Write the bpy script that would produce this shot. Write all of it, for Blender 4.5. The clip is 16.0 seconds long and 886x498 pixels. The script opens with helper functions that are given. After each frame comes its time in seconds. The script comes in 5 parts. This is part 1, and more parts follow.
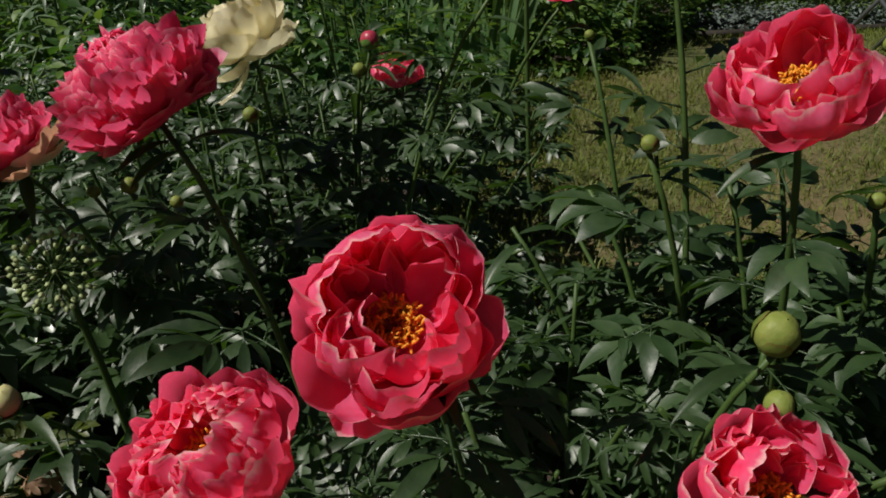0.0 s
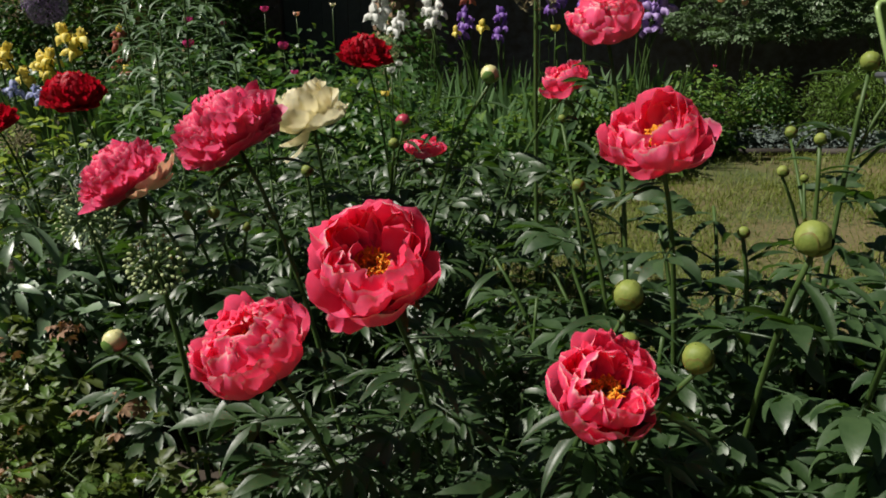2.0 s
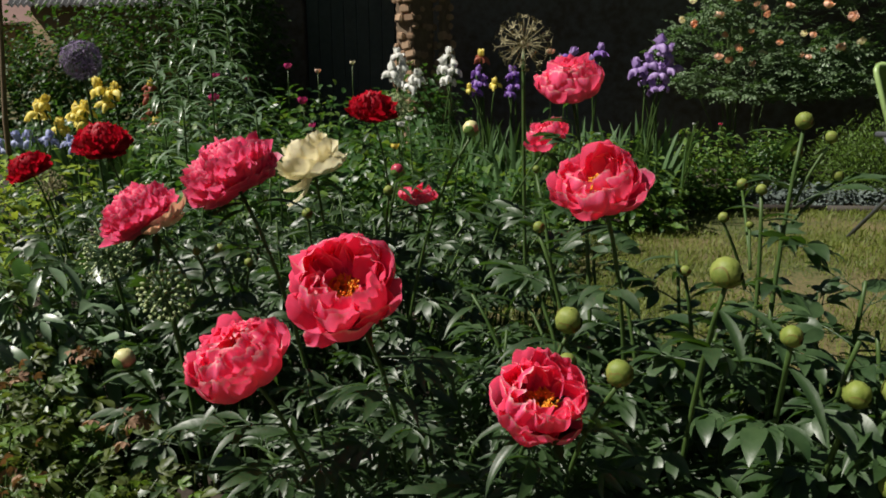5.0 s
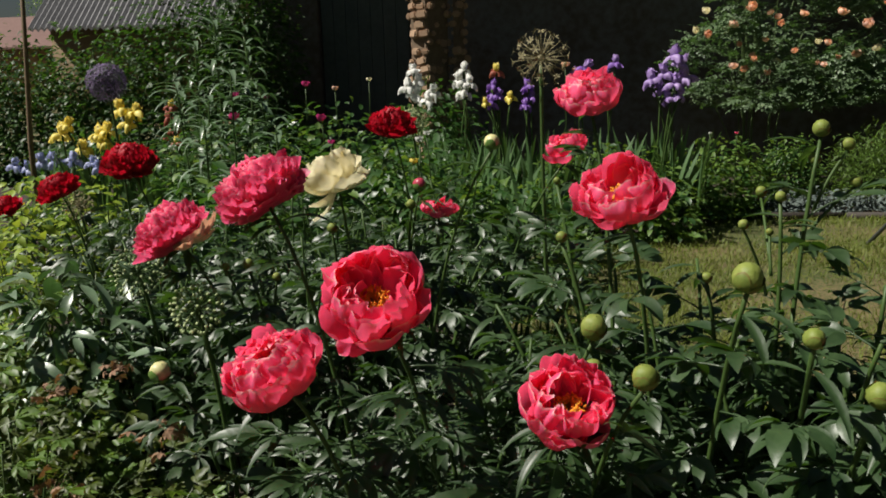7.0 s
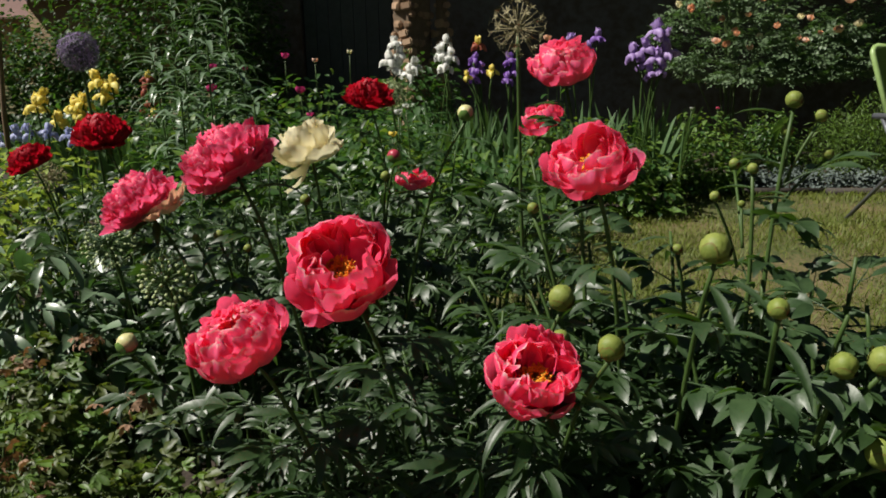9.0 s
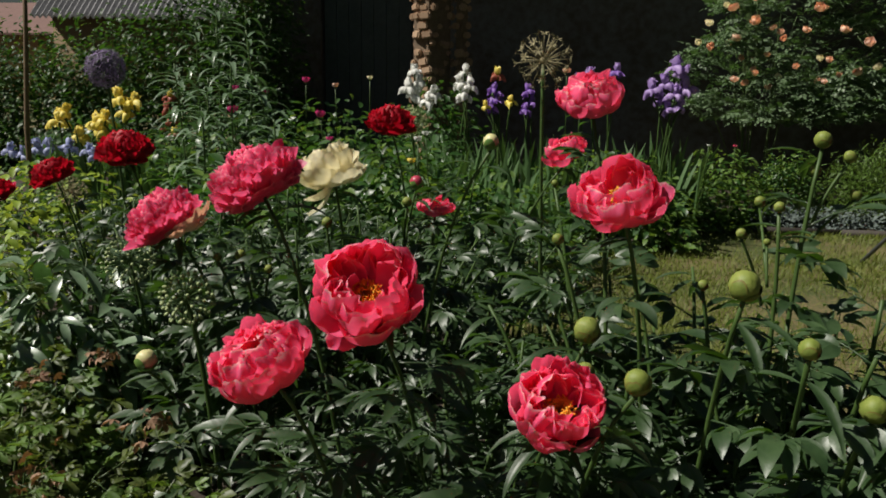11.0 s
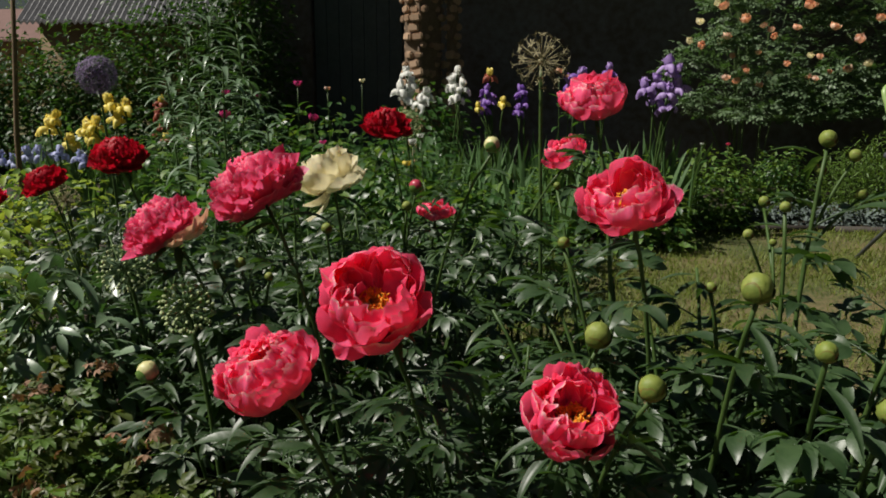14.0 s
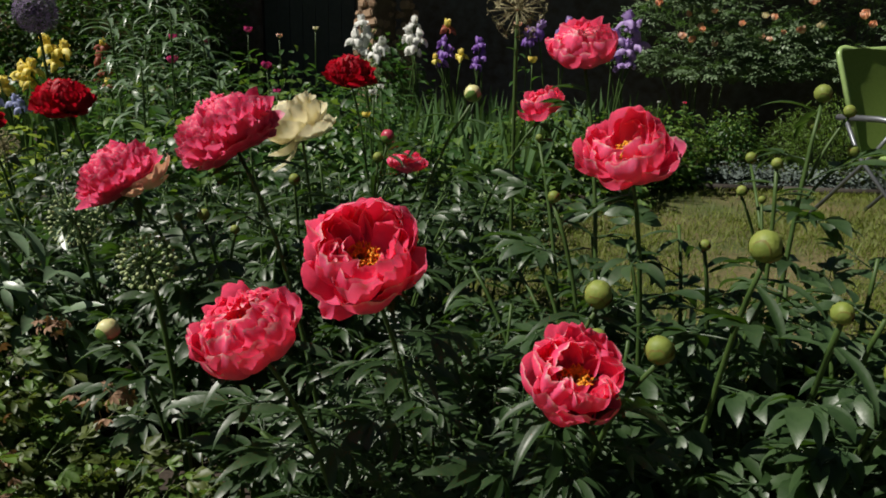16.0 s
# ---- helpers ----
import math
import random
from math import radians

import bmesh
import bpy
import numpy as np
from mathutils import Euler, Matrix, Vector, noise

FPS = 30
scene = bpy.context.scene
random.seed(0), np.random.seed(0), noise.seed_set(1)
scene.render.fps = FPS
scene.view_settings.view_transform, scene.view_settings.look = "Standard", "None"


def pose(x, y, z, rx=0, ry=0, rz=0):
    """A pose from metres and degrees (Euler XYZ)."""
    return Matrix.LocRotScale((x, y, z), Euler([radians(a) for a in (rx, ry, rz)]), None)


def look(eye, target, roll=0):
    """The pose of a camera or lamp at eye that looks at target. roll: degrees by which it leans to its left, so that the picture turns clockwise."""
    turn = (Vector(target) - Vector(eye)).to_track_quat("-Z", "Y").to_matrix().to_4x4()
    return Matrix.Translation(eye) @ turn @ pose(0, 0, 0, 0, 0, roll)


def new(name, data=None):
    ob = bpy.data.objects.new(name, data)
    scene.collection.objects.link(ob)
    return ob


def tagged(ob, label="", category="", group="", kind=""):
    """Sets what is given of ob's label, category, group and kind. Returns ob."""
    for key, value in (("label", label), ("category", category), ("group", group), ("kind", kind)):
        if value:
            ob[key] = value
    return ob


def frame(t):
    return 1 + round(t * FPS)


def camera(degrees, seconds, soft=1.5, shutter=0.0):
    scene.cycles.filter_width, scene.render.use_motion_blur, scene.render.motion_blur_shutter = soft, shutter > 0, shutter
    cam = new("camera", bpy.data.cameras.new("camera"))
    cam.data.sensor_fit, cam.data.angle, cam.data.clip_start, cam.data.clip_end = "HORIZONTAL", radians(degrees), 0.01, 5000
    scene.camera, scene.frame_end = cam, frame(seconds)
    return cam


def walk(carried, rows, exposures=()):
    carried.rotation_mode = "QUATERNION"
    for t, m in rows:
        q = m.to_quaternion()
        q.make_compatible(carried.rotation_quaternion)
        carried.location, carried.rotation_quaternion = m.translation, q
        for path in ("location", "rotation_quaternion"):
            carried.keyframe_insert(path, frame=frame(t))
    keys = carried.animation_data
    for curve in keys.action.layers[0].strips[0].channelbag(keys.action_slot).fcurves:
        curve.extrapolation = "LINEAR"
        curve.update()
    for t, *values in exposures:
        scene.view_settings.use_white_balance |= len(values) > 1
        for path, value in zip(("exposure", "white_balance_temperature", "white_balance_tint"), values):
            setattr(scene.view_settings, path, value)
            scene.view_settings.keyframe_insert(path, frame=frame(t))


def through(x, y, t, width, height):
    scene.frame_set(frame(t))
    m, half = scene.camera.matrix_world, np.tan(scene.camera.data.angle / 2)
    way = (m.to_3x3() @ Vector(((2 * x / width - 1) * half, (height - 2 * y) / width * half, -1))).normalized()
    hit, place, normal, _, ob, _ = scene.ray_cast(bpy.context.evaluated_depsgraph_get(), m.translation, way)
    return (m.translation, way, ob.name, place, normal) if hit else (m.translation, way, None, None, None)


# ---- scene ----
cam = camera(58.0, 16.0, soft=1.8)
PATH = [
    (0, (0.073, 0.022, 1.076), (-0.086, 1.814, 0.201), -2.1),
    (0.2, (0.065, -0.03, 1.080), (-0.09, 1.76, 0.198), -0.2),
    (0.5, (0.074, -0.102, 1.072), (-0.109, 1.662, 0.148), 2.4),
    (1, (0.127, -0.206, 1.076), (-0.134, 1.611, 0.281), 1.2),
    (1.5, (0.188, -0.266, 1.068), (-0.125, 1.583, 0.374), -0.2),
    (2, (0.214, -0.315, 1.074), (-0.11, 1.562, 0.463), -0.7),
    (2.5, (0.245, -0.356, 1.068), (-0.137, 1.514, 0.47), -0.7),
    (3, (0.286, -0.383, 1.071), (-0.079, 1.513, 0.55), 0.1),
    (3.2, (0.299, -0.408, 1.083), (-0.091, 1.487, 0.577), -0.2),
    (5.5, (0.314, -0.448, 1.085), (-0.069, 1.455, 0.606), -0.3),
    (6, (0.309, -0.462, 1.084), (-0.059, 1.447, 0.613), -0.8),
    (6.5, (0.303, -0.469, 1.089), (-0.115, 1.433, 0.634), -1.6),
    (7, (0.306, -0.472, 1.088), (-0.122, 1.43, 0.64), -1.4),
    (7.5, (0.309, -0.473, 1.086), (-0.152, 1.42, 0.635), -2.0),
    (8, (0.317, -0.468, 1.085), (-0.18, 1.41, 0.613), -2.1),
    (8.5, (0.323, -0.467, 1.084), (-0.112, 1.429, 0.621), -1.4),
    (9, (0.326, -0.459, 1.078), (-0.062, 1.436, 0.57), -1.0),
    (9.2, (0.324, -0.463, 1.077), (-0.078, 1.437, 0.597), -1.0),
    (11.3, (0.3, -0.461, 1.076), (-0.114, 1.447, 0.644), 1.0),
    (11.5, (0.298, -0.463, 1.073), (-0.128, 1.444, 0.648), 0.6),
    (12, (0.291, -0.461, 1.071), (-0.136, 1.441, 0.627), 0.1),
    (12.5, (0.281, -0.459, 1.078), (-0.157, 1.445, 0.649), 0.0),
    (13, (0.277, -0.455, 1.074), (-0.16, 1.446, 0.631), -0.1),
    (13.5, (0.28, -0.451, 1.077), (-0.13, 1.457, 0.64), -0.1),
    (14, (0.279, -0.449, 1.079), (-0.115, 1.462, 0.642), 0.2),
    (14.5, (0.277, -0.448, 1.07), (-0.084, 1.461, 0.597), 0.4),
    (15, (0.276, -0.445, 1.073), (-0.082, 1.466, 0.603), 0.2),
    (15.5, (0.258, -0.433, 1.063), (-0.1, 1.464, 0.543), 0.5),
    (16, (0.209, -0.396, 1.059), (-0.045, 1.512, 0.518), 1.8),
]
walk(cam, [(t, look(eye, target, roll)) for t, eye, target, roll in PATH],
     exposures=[(0.0, -0.58), (0.5, -0.58), (1.5, -0.12), (9.2, -0.05), (11.3, -0.25), (16.0, -0.25)])

# ---- world and sun ----
SUN_FROM = Vector((-0.75, -0.27, 1.0)).normalized()
world = bpy.data.worlds.new("sky")
scene.world = world
world.use_nodes = True
sky = world.node_tree.nodes.new("ShaderNodeTexSky")
sky.sky_type, sky.sun_disc = "NISHITA", False
sky.sun_elevation = math.asin(SUN_FROM.z)
sky.sun_rotation = math.atan2(SUN_FROM.x, SUN_FROM.y)
world.node_tree.links.new(sky.outputs[0], world.node_tree.nodes["Background"].inputs[0])
world.node_tree.nodes["Background"].inputs[1].default_value = 0.0165
sun = new("sun", bpy.data.lights.new("sun", "SUN"))
sun.data.energy, sun.data.angle, sun.data.color = 6.65, radians(0.5), (1.0, 0.95, 0.86)
sun.matrix_world = look(SUN_FROM * 30, (0, 0, 0))
scene.view_settings.exposure = 0.0


# ---- materials ----
def material(name, low, high, rough=0.6, scale=30.0, bump=0.15, through=0.0, glow=None, metal=0.0, sheen=0.0,
             fine=4.0, spec=0.5, vary=0.25, edge=None, coord="Object", span_=(0.7, 1.3)):
    """A mottled surface between two colours, with grain, relief, and, for leaves and petals, light coming through."""
    m = bpy.data.materials.new(name)
    m.use_nodes = True
    t = m.node_tree
    n, l = t.nodes, t.links
    p = n["Principled BSDF"]
    tc = n.new("ShaderNodeTexCoord")
    big = n.new("ShaderNodeTexNoise")
    big.inputs["Scale"].default_value, big.inputs["Detail"].default_value = scale, 4
    small = n.new("ShaderNodeTexNoise")
    small.inputs["Scale"].default_value, small.inputs["Detail"].default_value = scale * fine, 3
    for tex in (big, small):
        l.new(tc.outputs[coord], tex.inputs["Vector"])
    info = n.new("ShaderNodeObjectInfo")
    island = n.new("ShaderNodeNewGeometry")
    add = n.new("ShaderNodeMath")
    add.operation = "ADD"
    l.new(big.outputs[0], add.inputs[0])
    l.new(small.outputs[0], add.inputs[1])
    own = n.new("ShaderNodeMath")
    own.operation = "ADD"
    l.new(info.outputs["Random"], own.inputs[0])
    l.new(island.outputs["Random Per Island"], own.inputs[1])
    mul = n.new("ShaderNodeMath")
    mul.operation = "MULTIPLY_ADD"
    l.new(own.outputs[0], mul.inputs[0])
    mul.inputs[1].default_value = vary
    l.new(add.outputs[0], mul.inputs[2])
    span = n.new("ShaderNodeMapRange")
    span.inputs["From Min"].default_value, span.inputs["From Max"].default_value = span_[0], span_[1] + vary * 2
    l.new(mul.outputs[0], span.inputs["Value"])
    mix = n.new("ShaderNodeMix")
    mix.data_type = "RGBA"
    mix.inputs["A"].default_value, mix.inputs["B"].default_value = (*low, 1), (*high, 1)
    l.new(span.outputs[0], mix.inputs["Factor"])
    colour = mix.outputs["Result"]
    if edge:  # another colour towards the tip of a petal, and fine veins along it
        uv = n.new("ShaderNodeSeparateXYZ")
        l.new(tc.outputs["UV"], uv.inputs[0])
        ramp = n.new("ShaderNodeMapRange")
        ramp.inputs["From Min"].default_value, ramp.inputs["From Max"].default_value = edge[1], edge[2]
        streak = n.new("ShaderNodeTexNoise")  # streaks that run in from the rim, other ones on each petal
        streak.noise_dimensions = "4D"
        streak.inputs["Scale"].default_value, streak.inputs["Detail"].default_value = 1.0, 3
        long_ = n.new("ShaderNodeVectorMath")
        long_.operation = "MULTIPLY"
        long_.inputs[1].default_value = (11.0, 1.6, 0.0)
        l.new(tc.outputs["UV"], long_.inputs[0])
        l.new(long_.outputs[0], streak.inputs["Vector"])
        seed_ = n.new("ShaderNodeMath")
        seed_.operation = "MULTIPLY"
        seed_.inputs[1].default_value = 57.0
        l.new(info.outputs["Random"], seed_.inputs[0])
        l.new(seed_.outputs[0], streak.inputs["W"])
        shift_ = n.new("ShaderNodeMath")
        shift_.operation = "MULTIPLY_ADD"
        shift_.inputs[1].default_value = edge[3] if len(edge) > 3 else 0.0
        l.new(streak.outputs[0], shift_.inputs[0])
        l.new(uv.outputs["Y"], shift_.inputs[2])
        l.new(shift_.outputs[0], ramp.inputs["Value"])
        tip = n.new("ShaderNodeMix")
        tip.data_type = "RGBA"
        tip.inputs["B"].default_value = (*edge[0], 1)
        l.new(ramp.outputs[0], tip.inputs["Factor"])
        l.new(colour, tip.inputs["A"])
        colour = tip.outputs["Result"]
    l.new(colour, p.inputs["Base Color"])
    p.inputs["Roughness"].default_value = rough
    p.inputs["Metallic"].default_value = metal
    p.inputs["Specular IOR Level"].default_value = spec
    p.inputs["Sheen Weight"].default_value = sheen
    if bump:
        b = n.new("ShaderNodeBump")
        b.inputs["Strength"].default_value, b.inputs["Distance"].default_value = bump, 0.003
        l.new(small.outputs[0], b.inputs["Height"])
        l.new(b.outputs[0], p.inputs["Normal"])
    if through:
        tr = n.new("ShaderNodeBsdfTranslucent")
        if glow:
            tr.inputs[0].default_value = (*glow, 1)
        else:
            l.new(colour, tr.inputs[0])
        ms = n.new("ShaderNodeMixShader")
        ms.inputs[0].default_value = through
        l.new(p.outputs[0], ms.inputs[1])
        l.new(tr.outputs[0], ms.inputs[2])
        l.new(ms.outputs[0], n["Material Output"].inputs[0])
    return m


CORAL = material("coral_petal", (0.85, 0.038, 0.15), (0.96, 0.23, 0.43), 0.5, 25, 0.12, 0.44, (1.0, 0.12, 0.25), spec=0.2, vary=0.25, edge=((0.97, 0.60, 0.62), 1.04, 1.10, 0.2))
PINK = material("rose_pink_petal", (0.66, 0.016, 0.11), (0.92, 0.15, 0.32), 0.5, 25, 0.12, 0.48, (1.0, 0.14, 0.31), spec=0.2, vary=0.3, edge=((0.98, 0.48, 0.60), 1.04, 1.14, 0.22))
CREAM = material("cream_petal", (0.90, 0.83, 0.55), (0.97, 0.93, 0.74), 0.55, 25, 0.1, 0.3, (0.97, 0.90, 0.62))
PEACH = material("faded_petal", (0.90, 0.58, 0.47), (0.95, 0.80, 0.67), 0.55, 25, 0.1, 0.3, (0.9, 0.5, 0.3), sheen=0.2)
CRIMSON = material("crimson_petal", (0.26, 0.002, 0.012), (0.58, 0.014, 0.040), 0.5, 25, 0.1, 0.35, (0.75, 0.008, 0.03), spec=0.25, vary=0.3)
STAMEN = material("stamen", (0.80, 0.30, 0.015), (0.95, 0.52, 0.04), 0.6, 90, 0.0, 0.25, (0.95, 0.4, 0.02))
CARPEL = material("carpel", (0.35, 0.10, 0.08), (0.45, 0.35, 0.1), 0.5, 60, 0.1)
LEAF = material("peony_leaf", (0.006, 0.023, 0.004), (0.038, 0.077, 0.021), 0.48, 14, 0.3, 0.12, (0.15, 0.34, 0.025), vary=0.5, spec=0.85)
# paler than LEAF: the sky's sheen is put into the colour
LEAF_BROAD = material("broad_peony_leaf_sheen", (0.010, 0.033, 0.008), (0.062, 0.108, 0.040), 0.46, 14, 0.3, 0.15, (0.16, 0.36, 0.03), vary=0.5, spec=0.8)
LEAF_LIGHT = material("fresh_leaf", (0.052, 0.112, 0.018), (0.132, 0.21, 0.042), 0.5, 20, 0.2, 0.25, (0.26, 0.42, 0.04), vary=0.4)
# base colour lifted to carry the pale glare and glints on these leaves
LEAF_GLOSS = material("glossy_leaf_with_glare", (0.06, 0.11, 0.058), (0.16, 0.23, 0.135), 0.38, 14, 0.25, 0.12, (0.12, 0.3, 0.04), vary=0.4, spec=1.0)
LEAF_GOLD = material("golden_leaf", (0.16, 0.25, 0.02), (0.32, 0.42, 0.05), 0.5, 20, 0.2, 0.3, (0.45, 0.55, 0.05), vary=0.4)
LEAF_DRY = material("withered_leaf", (0.16, 0.085, 0.05), (0.42, 0.27, 0.17), 0.8, 30, 0.3, 0.15, (0.4, 0.2, 0.06), vary=0.4)
LEAF_FAR = material("shrub_leaf", (0.010, 0.040, 0.006), (0.040, 0.102, 0.018), 0.43, 8, 0.1, 0.2, (0.14, 0.34, 0.03), vary=0.5, spec=0.7)
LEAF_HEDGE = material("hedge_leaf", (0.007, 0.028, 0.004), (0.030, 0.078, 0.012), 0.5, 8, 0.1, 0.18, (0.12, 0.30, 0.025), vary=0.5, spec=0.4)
LEAF_ROSE = material("rose_leaf", (0.06, 0.105, 0.05), (0.19, 0.26, 0.145), 0.42, 8, 0.1, 0.18, (0.16, 0.34, 0.05), vary=0.5)
LEAF_SWORD = material("iris_leaf", (0.042, 0.10, 0.034), (0.10, 0.18, 0.062), 0.5, 8, 0.1, 0.18, (0.18, 0.34, 0.06), vary=0.4)
SILVER = material("silver_leaf", (0.085, 0.11, 0.10), (0.18, 0.22, 0.20), 0.8, 20, 0.2, 0.1, vary=0.3, spec=0.25)
STEM = material("green_stem", (0.026, 0.062, 0.012), (0.068, 0.115, 0.028), 0.5, 30, 0.1, vary=0.4, spec=0.35)
STEM_DARK = material("dark_stem", (0.035, 0.07, 0.02), (0.09, 0.13, 0.04), 0.5, 30, 0.1, vary=0.3)
BUD = material("peony_bud", (0.11, 0.165, 0.02), (0.26, 0.29, 0.075), 0.55, 30, 0.3, vary=0.3, spec=0.3, edge=((0.17, 0.035, 0.02), 0.58, 0.85))
BUD_SEPAL = material("bud_scale", (0.05, 0.10, 0.012), (0.20, 0.24, 0.05), 0.55, 30, 0.3, vary=0.8, spec=0.3, edge=((0.17, 0.10, 0.03), 0.90, 1.04))
LEAF_OLIVE = material("olive_leaf", (0.022, 0.044, 0.008), (0.115, 0.14, 0.032), 0.5, 20, 0.25, 0.2, (0.26, 0.36, 0.04), vary=0.7, spec=0.5)
BUD_FLUSH = material("flushed_bud_scale", (0.20, 0.035, 0.02), (0.26, 0.14, 0.04), 0.5, 60, 0.2, vary=0.3, spec=0.35, edge=((0.16, 0.18, 0.04), 0.5, 1.0, 0.25))
BUD_RED = material("red_bud", (0.30, 0.02, 0.05), (0.5, 0.06, 0.1), 0.4, 30, 0.1)
BUD_TIP = material("opening_bud", (0.42, 0.45, 0.17), (0.7, 0.62, 0.34), 0.45, 30, 0.1, edge=((0.80, 0.24, 0.22), 0.3, 0.75))
SEPAL = material("sepal", (0.07, 0.16, 0.03), (0.16, 0.26, 0.06), 0.4, 30, 0.1, 0.1)
SEED = material("seed_head", (0.22, 0.29, 0.11), (0.43, 0.49, 0.25), 0.6, 60, 0.1, vary=0.4)
SEED_DRY = material("dry_seed_head", (0.2, 0.17, 0.09), (0.36, 0.32, 0.17), 0.7, 60, 0.1, vary=0.4)
LILAC = material("lilac_floret", (0.13, 0.085, 0.20), (0.28, 0.20, 0.37), 0.6, 60, 0.0, 0.25, vary=0.4)
WHITE = material("white_petal", (0.8, 0.8, 0.76), (0.9, 0.9, 0.86), 0.55, 20, 0.1, 0.3, vary=0.2)
YELLOW = material("yellow_petal", (0.84, 0.66, 0.06), (0.93, 0.83, 0.28), 0.5, 20, 0.1, 0.3, vary=0.3)
VIOLET = material("violet_petal", (0.14, 0.055, 0.34), (0.36, 0.19, 0.60), 0.5, 20, 0.1, 0.3, (0.35, 0.15, 0.6), vary=0.5)
MAUVE = material("mauve_petal", (0.26, 0.15, 0.45), (0.53, 0.38, 0.70), 0.5, 20, 0.1, 0.3, (0.5, 0.3, 0.7), vary=0.4)
BLUE = material("blue_petal", (0.26, 0.29, 0.56), (0.56, 0.60, 0.84), 0.5, 20, 0.1, 0.3, vary=0.4)
RUST = material("rust_petal", (0.25, 0.06, 0.05), (0.45, 0.14, 0.08), 0.5, 20, 0.1, 0.3, vary=0.4)
MAGENTA = material("magenta_petal", (0.5, 0.02, 0.16), (0.75, 0.08, 0.3), 0.5, 20, 0.1, 0.3, vary=0.4)
APRICOT = material("apricot_petal", (0.90, 0.36, 0.18), (0.96, 0.84, 0.68), 0.5, 20, 0.1, 0.25, (0.95, 0.55, 0.3), vary=0.8)
SOIL = material("soil", (0.016, 0.011, 0.008), (0.06, 0.044, 0.03), 0.95, 12, 0.9, fine=8)
GRASS = material("lawn", (0.046, 0.066, 0.012), (0.15, 0.112, 0.052), 0.9, 1.3, 0.7, fine=42, vary=0, span_=(0.86, 1.16))
BLADE = material("grass_blade", (0.048, 0.095, 0.006), (0.17, 0.185, 0.026), 0.6, 3, 0.0, 0.25, (0.26, 0.36, 0.05), vary=0.5)
WOOD = material("weathered_wood", (0.10, 0.065, 0.035), (0.2, 0.14, 0.08), 0.8, 14, 0.4)
DARKWOOD = material("dark_wood", (0.025, 0.02, 0.016), (0.06, 0.05, 0.04), 0.8, 14, 0.4)
DOOR = material("blue_black_door", (0.030, 0.046, 0.052), (0.05, 0.07, 0.075), 0.6, 5, 0.15, vary=0.05)
# mortar colour darkened so that the piers' side faces read as shaded
MORTAR = material("lime_mortar", (0.09, 0.065, 0.045), (0.24, 0.17, 0.11), 0.95, 20, 0.5)
BRICK = material("old_brick", (0.24, 0.14, 0.085), (0.46, 0.32, 0.21), 0.9, 14, 0.5, vary=0.6)
RENDER = material("dark_render", (0.075, 0.062, 0.054), (0.125, 0.13, 0.135), 0.9, 1.6, 0.4, fine=9, vary=0.05, span_=(0.85, 1.2))
ROOF_RED = material("faded_red_roof", (0.12, 0.066, 0.056), (0.19, 0.11, 0.095), 0.85, 4, 0.3)
ROOF_GREY = material("grey_sheet_roof", (0.11, 0.11, 0.118), (0.19, 0.19, 0.20), 0.7, 3, 0.2, vary=0.1)
SLING = material("green_sling", (0.15, 0.24, 0.04), (0.21, 0.31, 0.06), 0.7, 60, 0.3, 0.25, (0.25, 0.38, 0.06), vary=0.0)
FRAME = material("pale_green_frame", (0.24, 0.36, 0.12), (0.3, 0.42, 0.16), 0.35, 8, 0.02, vary=0.0)
STEEL = material("grey_steel", (0.14, 0.15, 0.17), (0.22, 0.23, 0.25), 0.4, 20, 0.1, metal=0.6)

# ---- mesh tools ----
RNG = np.random.default_rng(7)
SET = {}  # where each object stands


def uni(a, b):
    return float(RNG.uniform(a, b))


def join(pieces):
    """Several (verts, faces, uvs) in one."""
    vs, fs, us, n = [], [], [], 0
    for v, f, u in pieces:
        vs.append(v)
        us.append(u)
        fs += [tuple(i + n for i in face) for face in f]
        n += len(v)
    return np.concatenate(vs), fs, np.concatenate(us)


def shape(name, piece, mat, smooth=True):
    v, f, u = piece
    me = bpy.data.meshes.new(name)
    me.from_pydata(np.asarray(v).tolist(), [], f)
    loop = np.empty(len(me.loops), dtype=np.int32)
    me.loops.foreach_get("vertex_index", loop)
    layer = me.uv_layers.new(name="UVMap")
    layer.data.foreach_set("uv", np.asarray(u, dtype=np.float32)[loop].ravel())
    me.polygons.foreach_set("use_smooth", [smooth] * len(me.polygons))
    me.materials.append(mat)
    me.update()
    return me


def thing(name, at=(0, 0, 0), label="", category="", group="", kind=""):
    ob = new(name)
    ob.matrix_basis = Matrix.Translation(at)
    SET[ob.name] = ob.matrix_basis.copy()
    return tagged(ob, label, category, group, kind)


def part(name, data, parent, m=None, label="", kind=""):
    """A mesh under a thing or a part; m is its pose in the world."""
    ob = new(name, data)
    m = SET[parent.name] if m is None else m
    ob.parent = parent
    ob.matrix_basis = SET[parent.name].inverted() @ m
    SET[ob.name] = m.copy()
    return tagged(ob, label, kind=kind)


def solo(name, data, m=None, label="", category="", group="", kind=""):
    ob = new(name, data)
    ob.matrix_basis = Matrix() if m is None else m
    SET[ob.name] = ob.matrix_basis.copy()
    return tagged(ob, label, category, group, kind)


def moved(piece, m):
    v, f, u = piece
    a = np.array(m)
    return v @ a[:3, :3].T + a[:3, 3], f, u


def grid_faces(nu, nv):
    return [(j * nu + i, j * nu + i + 1, (j + 1) * nu + i + 1, (j + 1) * nu + i) for j in range(nv - 1) for i in range(nu - 1)]


